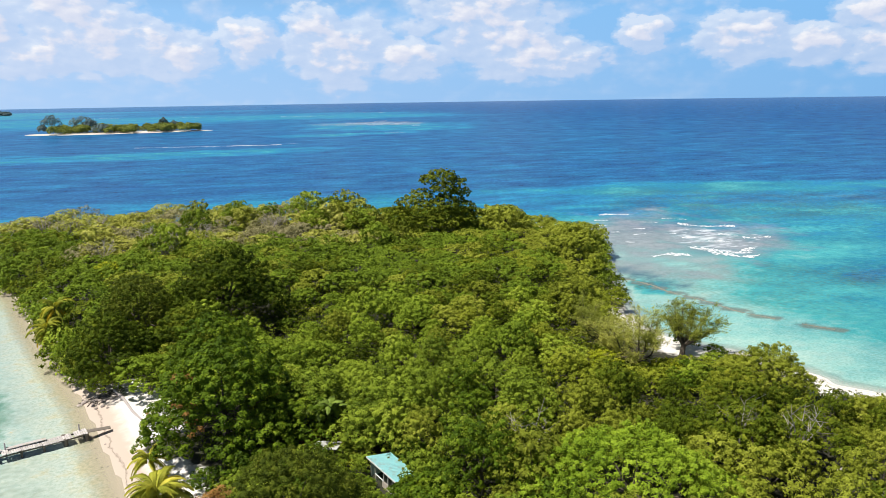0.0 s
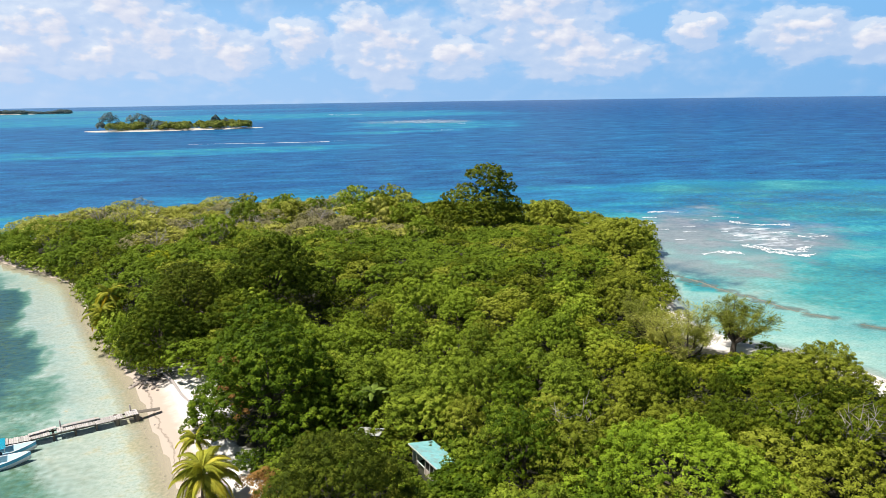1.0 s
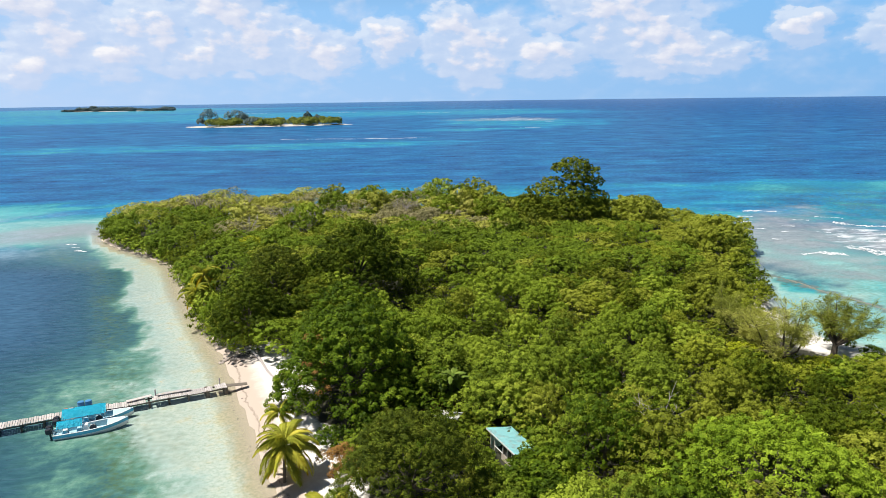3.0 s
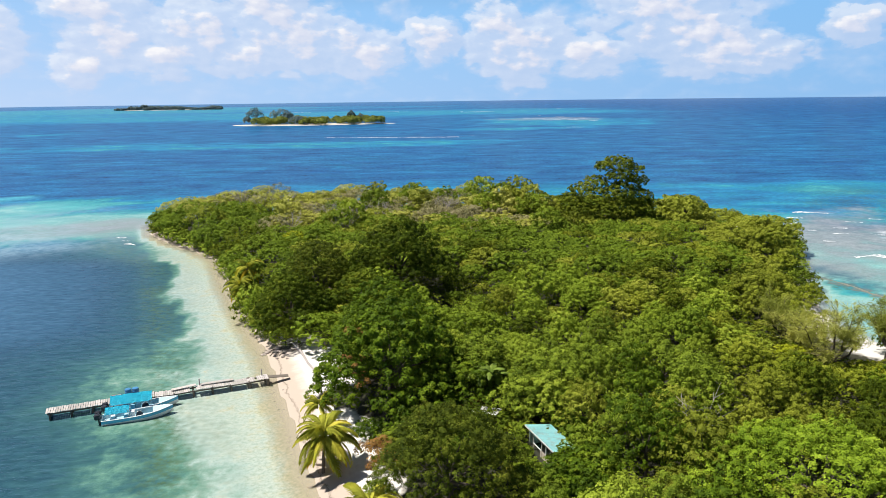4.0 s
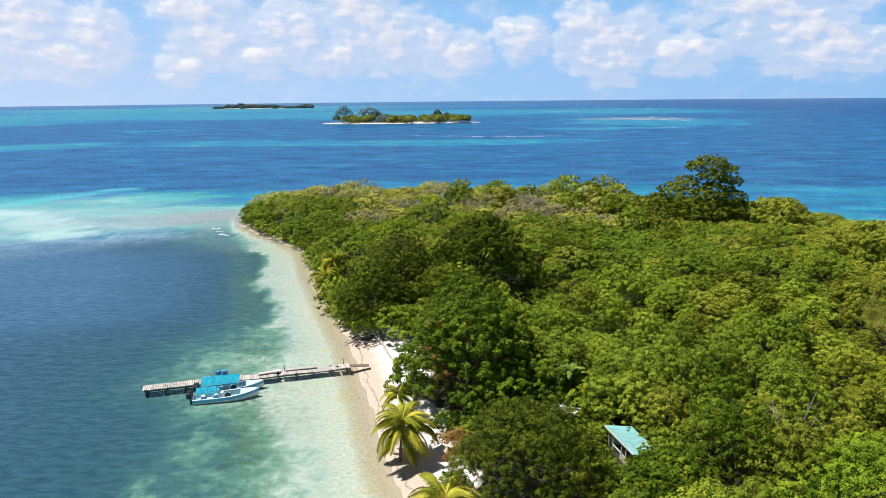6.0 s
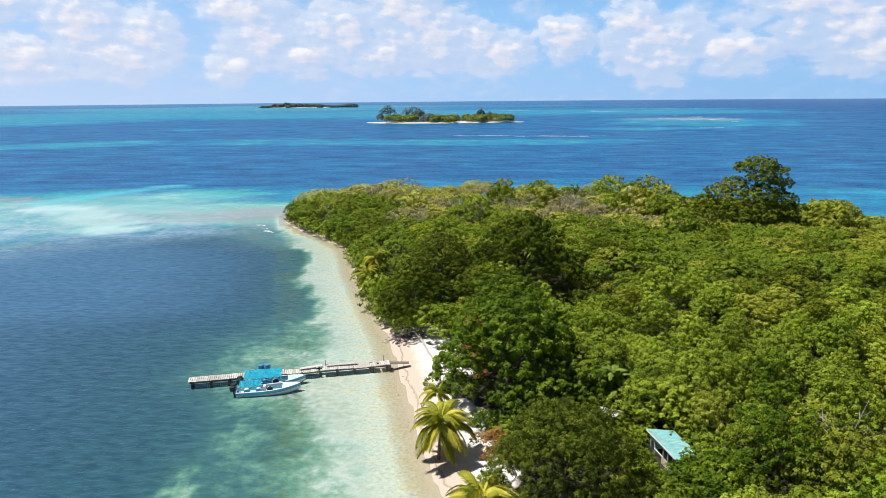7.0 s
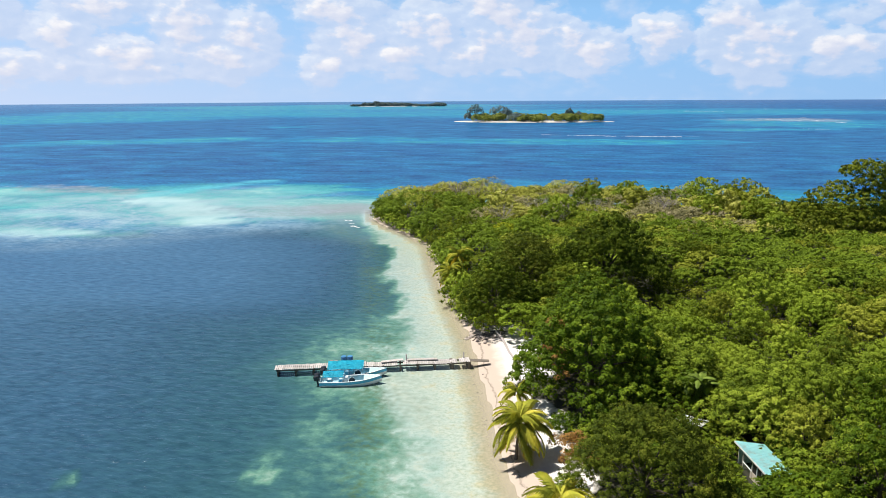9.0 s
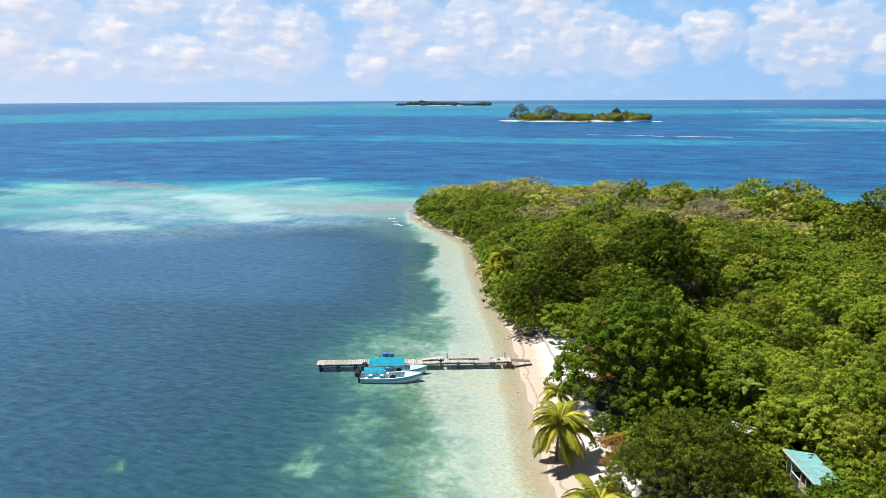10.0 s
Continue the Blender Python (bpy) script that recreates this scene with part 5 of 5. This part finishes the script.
    bmesh.ops.solidify(bm, geom=faces, thickness=0.03)
    part("canopy", bm, TARP, t, "bright blue canvas canopy")
    for xk in (x0 + 0.12, x1 - 0.12):
        for yk in (-half + 0.06, half - 0.06):
            bm = bmesh.new()
            tube(bm, [(xk, yk * 0.98, 0.45), (xk, yk, top)], [0.025, 0.025], 6)
            part("canopy_post", bm, ALLOY, t)


boat(-31.3, 69.95, 16.5, "white motor boat with light blue trim and short blue canopy", (0.35, 2.65, 1.22, 0.55), 1)
boat(-31.4, 72.05, 17.5, "white motor boat with a long blue canopy, moored at the pier", (0.2, 4.3, 1.48, 0.92), 2)


def at_pier(d, off, z):
    return Matrix.Translation(PIER_A) @ Matrix.Rotation(pier_turn, 4, "Z") @ Matrix.Translation((d, off, z))


for d, off, c in ((6.5, 0.3, 0), (7.0, 0.25, 1)):
    bag = tagged(part("fuel_can", box(bmesh.new(), 0.5, 0.36, 0.42, bevel=0.07), FUEL if c == 0 else PLANK), "orange plastic fuel can standing on the pier" if c == 0 else "pale sack standing on the pier", "container")
    bag.matrix_world = at_pier(d, off, DECK + 0.23)


def drum(d, off):
    bm = bmesh.new()
    prof = [(0.0, 0.30), (0.03, 0.34), (0.28, 0.34), (0.30, 0.36), (0.33, 0.34), (0.58, 0.34), (0.60, 0.36), (0.63, 0.34), (0.86, 0.34), (0.9, 0.30)]
    tube(bm, [(0, 0, z) for z, r in prof], [r for z, r in prof], 16)
    o = tagged(part("storage_drum", bm, CRATE), "blue plastic drum standing on the pier", "drum", "drums on the pier")
    o.matrix_world = at_pier(d, off, DECK + 0.02)


drum(7.95, 0.4)
drum(8.68, 0.38)


# ---- hut and shed ----
def hut():
    L, Wd = 5.2, 2.1
    base = floor_at(12.5, 57)
    t = thing("hut", "small wooden hut with a pale turquoise sheet roof among trees", "hut", Matrix.Translation((10.9, 59.3, base - 0.15)) @ Matrix.Rotation(math.atan2(-5.1, 1.45), 4, "Z"))
    # local x runs along the eave towards the camera, local y across the hut
    high, low = 2.05, 1.7
    n = 40
    bm = bmesh.new()
    rows = [[bm.verts.new((-0.15 + (L + 0.3) * i / n, yk, z + 0.018 * math.cos(i * math.pi))) for yk, z in ((-0.25, high + 0.03), (Wd / 2, (high + low) / 2), (Wd + 0.25, low - 0.03))] for i in range(n + 1)]
    faces = [bm.faces.new((a[j], b[j], b[j + 1], a[j + 1])) for a, b in zip(rows, rows[1:]) for j in range(2)]
    bmesh.ops.solidify(bm, geom=faces, thickness=0.02)
    part("roof", bm, ROOF, t, "pale turquoise corrugated sheet roof")
    part("fascia", box(bmesh.new(), L + 0.32, 0.03, 0.14, Matrix.Translation((L / 2, -0.27, high - 0.03)), 0.005), TRIM, t, "white fascia board")
    part("floor_slab", box(bmesh.new(), L, Wd, 0.3, Matrix.Translation((L / 2, Wd / 2, -0.05)), 0.02), BOARD, t)
    part("back_wall", box(bmesh.new(), L, 0.08, low - 0.1, Matrix.Translation((L / 2, Wd - 0.04, (low - 0.1) / 2))), BOARD, t)
    for xk in (0.04, L - 0.04):
        part("side_wall", box(bmesh.new(), 0.08, Wd - 0.16, low - 0.1, Matrix.Translation((xk, Wd / 2, (low - 0.1) / 2))), BOARD, t)
    for xk in (1.0, 2.6, 4.2, 5.1):
        part("post", box(bmesh.new(), 0.11, 0.11, high - 0.1, Matrix.Translation((xk, 0.06, (high - 0.1) / 2)), 0.01), BOARD, t)
    part("front_wall", box(bmesh.new(), L * 0.55, 0.07, 0.75, Matrix.Translation((L * 0.72, 0.06, 0.38))), BOARD, t)
    part("upper_wall", box(bmesh.new(), L * 0.55, 0.07, 0.35, Matrix.Translation((L * 0.72, 0.06, high - 0.3))), BOARD, t)
    w = part("window", box(bmesh.new(), L * 0.5, 0.03, 0.8, Matrix.Translation((L * 0.72, 0.09, 1.15))), SCREEN, t, "dark screened window")
    for xk in (2.6, 3.4, 4.2):
        part("frame", box(bmesh.new(), 0.07, 0.09, 0.8, Matrix.Translation((xk, 0.04, 1.15)), 0.01), TRIM, w)
    part("rail", box(bmesh.new(), 1.6, 0.06, 0.08, Matrix.Translation((1.8, 0.02, 0.8)), 0.01), TRIM, t)


hut()


def shed():
    t = thing("shed", "low shed with a grey sheet roof half hidden by leaves", "shed", pose(7.6, 63.5, floor_at(7.2, 64.3), 0, 0, -25))
    part("roof", box(bmesh.new(), 2.5, 2.0, 0.04, pose(0, 0, 1.62, -6, 0, 0), 0.01), ROOF_GREY, t)
    for xk in (-0.95, 0.95):
        for yk in (-0.7, 0.7):
            part("post", box(bmesh.new(), 0.1, 0.1, 1.6, Matrix.Translation((xk, yk, 0.7)), 0.01), PILE, t)
    part("back_wall", box(bmesh.new(), 1.9, 0.05, 1.3, Matrix.Translation((0, 0.7, 0.65))), BOARD, t)


shed()


# ---- beach: driftwood, rubble, log ----
def log(x, y, L, r, turn, tilt, label, name="driftwood_log"):
    bm = bmesh.new()
    tube(bm, [(0, 0, 0), (L * 0.35, 0.1, 0.05), (L * 0.7, -0.05, 0), (L, 0.1, 0.05)], [r, r * 0.9, r * 0.8, r * 0.6], 8)
    o = tagged(part(name, bm, BARK_GREY if r > 0.1 else PILE), label, "driftwood", "driftwood")
    o.matrix_world = pose(x, y, floor_at(x, y) + r * 0.6 + max(0.0, L * math.sin(radians(tilt))) * 0.9, 0, tilt, turn)


log(-14.6, 89.9, 10.4, 0.2, -68, 2.0, "long grey fallen trunk lying on the white sand")
rng = random.Random(31)
for k in range(46):
    x, y = rng.gauss(-15.9, 1.3), rng.gauss(89.2, 0.9)
    log(x, y, rng.uniform(0.8, 2.4), rng.uniform(0.025, 0.07), rng.uniform(-70, 70), rng.uniform(-14, 3), "thin dark driftwood stick on the beach", "driftwood_stick")


def stone(name, x, y, r, rng, label, mat=ROCK, flat=0.6, sink=0.25):
    bm = bmesh.new()
    bmesh.ops.create_icosphere(bm, subdivisions=2, radius=r)
    for v in bm.verts:
        v.co *= 1 + 0.35 * noise.noise(v.co * (1.6 / r) + Vector((x, y, 0)))
        v.co.z *= flat
    o = tagged(part(name, bm, mat), label, "rock", "beach rocks")
    o.matrix_world = pose(x, y, floor_at(x, y) + r * flat * sink, 0, 0, rng.uniform(0, 360))


for k in range(40):
    u = rng.random()
    if k < 26:
        x, y = rng.gauss(-17.3, 1.4), rng.gauss(89.5, 1.6)
    else:
        x, y = -16.9 + 7.6 * u + rng.gauss(0, 0.35), 84 - 27 * u + rng.gauss(0, 0.3)
    stone("beach_rock", x, y, rng.uniform(0.12, 0.4) if k < 26 else rng.uniform(0.05, 0.13), rng, "dark coral rock at the edge of the beach")


PALE_ROCK = plain("pale_grey_coral_block", (0.46, 0.42, 0.38), 0.95, vary=0.25, scale=1.2, relief=0.05)
for x, y, r in ((55.5, 46.1, 0.7), (51.9, 45.7, 0.5), (51.2, 48.7, 0.55), (52.2, 42.1, 0.8), (54.7, 47.5, 0.45), (56.6, 44.6, 0.6)):
    stone("beach_rock", x, y, r, rng, "pale grey coral block among coastal scrub", mat=PALE_ROCK)

# ---- reef ledge and breaking waves ----
def ribbon(name, pts, width, z, mat, seed, label, category, group, ragged=0.6, thick=0.0, per=0.5):
    """An uneven strip along a line on the water."""
    rng = random.Random(seed)
    bm, rows = bmesh.new(), []
    P = [Vector((*p, 0)) for p in pts]
    for a, b in zip(P, P[1:]):
        n = max(2, int((b - a).length / per))
        for k in range(n):
            u = k / n
            c, d = a.lerp(b, u), (b - a).normalized()
            side = Vector((-d.y, d.x, 0))
            s = len(rows)
            w = width * (0.55 + 0.45 * math.sin(s * 0.37 + seed) * math.sin(s * 0.13 + 1)) + 0.05 * width
            bend = side * width * 0.8 * math.sin(s * 0.21 + seed * 2)
            rows.append([bm.verts.new(c + bend - side * w * (1 + ragged * rng.uniform(-1, 1)) + Vector((0, 0, z - thick))), bm.verts.new(c + bend + Vector((0, 0, z + thick * rng.uniform(0.3, 1)))),
                         bm.verts.new(c + bend + side * w * (1 + ragged * rng.uniform(-1, 1)) + Vector((0, 0, z - thick)))])
    for a, b in zip(rows, rows[1:]):
        bm.faces.new((a[0], b[0], b[1], a[1]))
        bm.faces.new((a[1], b[1], b[2], a[2]))
    return tagged(part(name, bm, mat), label, category, group)


LEDGE = plain("brown_reef_rock", (0.15, 0.15, 0.115), 0.8, vary=0.3, scale=0.5, relief=0.08)
ribbon("reef_ledge", ((73.4, 119.5), (75.9, 112.5), (77.6, 103.4), (79.4, 95.4), (82.6, 87.6)), 0.5, 0.03, LEDGE, 3, "brown rock ledge breaking the surface of the lagoon", "reef", "reef rock", 0.6, 0.06)
ribbon("reef_ledge", ((84.6, 84.8), (87.6, 80.6)), 0.4, 0.03, LEDGE, 5, "short brown rock ledge breaking the surface", "reef", "reef rock", 0.6, 0.06)
WAVES = [((107, 188), (116, 185), 0.8), ((119, 166), (131, 156.5), 1.1), ((123, 145), (130, 142), 0.8), ((90, 134), (99, 132), 1.2), ((104, 139.5), (112, 128), 0.9), ((104, 165), (108, 164), 0.5),
         ((96, 172), (101, 171), 0.5), ((112, 143), (117, 141), 0.5), ((109, 150), (114, 148), 0.5), ((100, 158), (104, 157), 0.45), ((112, 172), (116, 170), 0.5), ((118, 134), (112, 130), 0.8), ((104.5, 139.6), (104.0, 131), 0.8), ((104, 131), (108, 126), 1.0), ((108, 126), (113, 128), 0.9), ((121, 176), (126, 171), 0.45), ((116, 158), (120, 154), 0.45), ((108, 156), (111, 154), 0.4), ((96, 163), (99, 162), 0.35), ((101, 180), (105, 178), 0.5), ((120, 150), (124, 147), 0.5), ((93, 150), (96, 149), 0.35)]
for k, (a, b, w) in enumerate(WAVES):
    ribbon("wave_foam", (a, b), 1.4 * w, 0.07, FOAM, k, "white foam of a small breaking wave on the reef", "foam", "breaking waves")
for k, (a, b, w) in enumerate((((-62, 604), (0, 586), 2.2), ((-10, 586), (50, 588), 3.6), ((50, 590), (64, 598), 1.2), ((165, 735), (190, 728), 1.5), ((205, 960), (215, 955), 3), ((225, 1075), (245, 1060), 3),
                                ((236, 975), (246, 962), 3), ((190, 1010), (204, 1006), 3), ((222, 1165), (232, 1160), 4), ((240, 1110), (256, 1104), 4), ((226, 960), (236, 952), 3.5), ((238, 905), (250, 897), 3), ((130, 1560), (200, 1500), 5), ((-70, 1650), (20, 1640), 4), ((110, 1500), (170, 1480), 4), ((-260, 1700), (-200, 1690), 4), ((300, 1750), (400, 1730), 4), ((-69, 173), (-66, 172), 0.35), ((-64, 165.5), (-60, 163.5), 0.6), ((-66, 169), (-63.5, 168.5), 0.3))):
    ribbon("wave_foam", (a, b), w, 0.07, FOAM, 40 + k, "white foam of a distant breaking wave", "foam", "breaking waves", per=0.5 if w < 1 else 2.5)


# ---- distant islets ----
def islet(cx, cy, rx, ry, top, label, seed):
    bm = bmesh.new()
    c = bm.verts.new((cx, cy, top))
    prev = None
    for k in range(1, 6):
        u = k / 5
        ring = [bm.verts.new((cx + rx * u * math.cos(a) * (1 + 0.06 * math.sin(3 * a + seed)), cy + ry * u * math.sin(a) * (1 + 0.1 * math.sin(2 * a)), top * (1 - u ** 2) - 0.4 * (k == 5))) for a in (2 * math.pi * j / 48 for j in range(48))]
        for j in range(48):
            if prev:
                bm.faces.new((prev[j], ring[j], ring[(j + 1) % 48], prev[(j + 1) % 48]))
            else:
                bm.faces.new((c, ring[j], ring[(j + 1) % 48]))
        prev = ring
    ob = part("islet", bm, SAND, None, smooth=True)
    return tagged(ob, label, "islet", kind="structure")


SAND = plain("bleached_sand", (0.66, 0.60, 0.52), 0.95, vary=0.12, scale=0.2)
islet(-112, 915, 112, 38, 1.2, "low white sand islet far across the water", 1)
islet(-735, 2390, 175, 45, 1.2, "low wooded islet near the horizon", 2)


def woods(name, places, leaf, kind, label, category="woods", seed=0, leaves=420, clumps=16, pad=0.26, flat=0.6):
    """Many small crowns joined into one object; the places are x, y, z, radius, height."""
    rng = np.random.default_rng(seed)
    pos, nor = [], []
    for x, y, z, r, h in places:
        d = dome(clumps, rng, -0.1, 0.25)
        c = d * np.array([r, r, h * 0.42]) * rng.uniform(0.8, 1.15, (clumps, 1))
        pick = rng.integers(0, clumps, leaves)
        w = unit(rng.normal(size=(leaves, 3)) + d[pick] + np.array([0, 0, 0.5]))
        pos.append(c[pick] + w * pad * r * np.array([1, 1, flat]) + np.array([x, y, z + h * 0.52]))
        nor.append(w * 0.7 + np.array([0, 0, 0.3]) + rng.normal(0, 0.16, (leaves, 3)))
    me = leaf_mesh(name, np.concatenate(pos), np.concatenate(nor), leaf, leaf * 0.7, rng, single=True)
    me.materials.append(LEAF[kind])
    return tagged(new(name, me), label, category, kind="stuff")


rng = random.Random(77)
bushes = [(rng.uniform(-178, -24), 915 + rng.gauss(0, 12), 0.6, rng.uniform(3.5, 6), rng.uniform(4.5, 9)) for _ in range(80)]
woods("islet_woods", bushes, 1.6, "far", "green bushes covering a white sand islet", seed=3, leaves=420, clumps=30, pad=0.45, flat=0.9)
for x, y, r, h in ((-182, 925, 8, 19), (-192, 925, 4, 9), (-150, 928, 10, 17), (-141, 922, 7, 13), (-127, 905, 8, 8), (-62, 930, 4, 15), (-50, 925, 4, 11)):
    woods("islet_trees", [(x, y, 0.5, r, h)], 1.6, "far_hazed", "taller trees on a sand islet, haze tinted into their grey-green colour", seed=int(h), leaves=900, clumps=36, pad=0.42, flat=0.9)
bushes = []
for k in range(64):
    u = (k + rng.random()) / 64
    tall_here = np.interp(u, (0, 0.05, 0.09, 0.13, 0.2, 0.25, 0.3, 0.45, 0.6, 0.68, 0.72, 0.86, 0.93, 1.0), (3, 3, 1, 10, 8, 14, 8, 9, 7, 6, 2.5, 4, 10, 5))
    bushes.append((-905 + 330 * u, 2390 + rng.gauss(0, 14), 0.2, rng.uniform(5, 10), float(tall_here) * rng.uniform(0.75, 1.25)))
woods("horizon_woods", bushes, 4.0, "far_hazed", "strip of woods on an islet near the horizon, haze tinted into its colour", seed=5, leaves=260, clumps=30, pad=0.5, flat=1.0)

FAR_LABEL = {"canopy": "green leafy crowns of the far forest", "olive": "olive-green crowns of the far forest", "dry": "greyish half-dry shrubs of the far forest", "dark": "dark green crowns of the far forest", "scrub": "yellow-green crowns of the far scrub, lightened in colour for distance", "lime": "yellow-green crowns of the far forest"}
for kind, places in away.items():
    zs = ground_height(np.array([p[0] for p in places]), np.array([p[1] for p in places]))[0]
    woods("far_forest", [(x, y, float(z) + 1.2, 3.25 * s, 4.4 * s * q) for (x, y, s, q), z in zip(places, zs)], 0.36, "canopy_distant" if kind == "canopy" else kind, FAR_LABEL[kind], seed=len(kind), leaves=1100 if kind == "dry" else 1500, clumps=90, pad=0.17, flat=0.8)

# low growth that hides the forest floor
rng = random.Random(52)
low = [(x + rng.uniform(-0.9, 0.9), y + rng.uniform(-0.9, 0.9)) for x in np.arange(-30, 70, 2.5) for y in np.arange(50, 128, 2.5)]
low = [(x, y) for x, y in low if not any(math.hypot(x - a, y - b) < r for a, b, r in ((-13, 81, 8), (-5.5, 56, 6.5), (11.6, 56.5, 3.6), (58, 82, 9), (54, 74, 5)))]
deep = shore_distance(np.array([p[0] for p in low]), np.array([p[1] for p in low]), SHORE)
low = [p for p, s in zip(low, deep) if s < -8]
heights = ground_height(np.array([p[0] for p in low]), np.array([p[1] for p in low]))[0]
woods("undergrowth", [(x, y, float(z), 1.9, rng.uniform(1.4, 2.4)) for (x, y), z in zip(low, heights)], 0.34, "dark", "low dark green growth between the forest trees", "undergrowth", seed=9, leaves=90, clumps=12, pad=0.35)
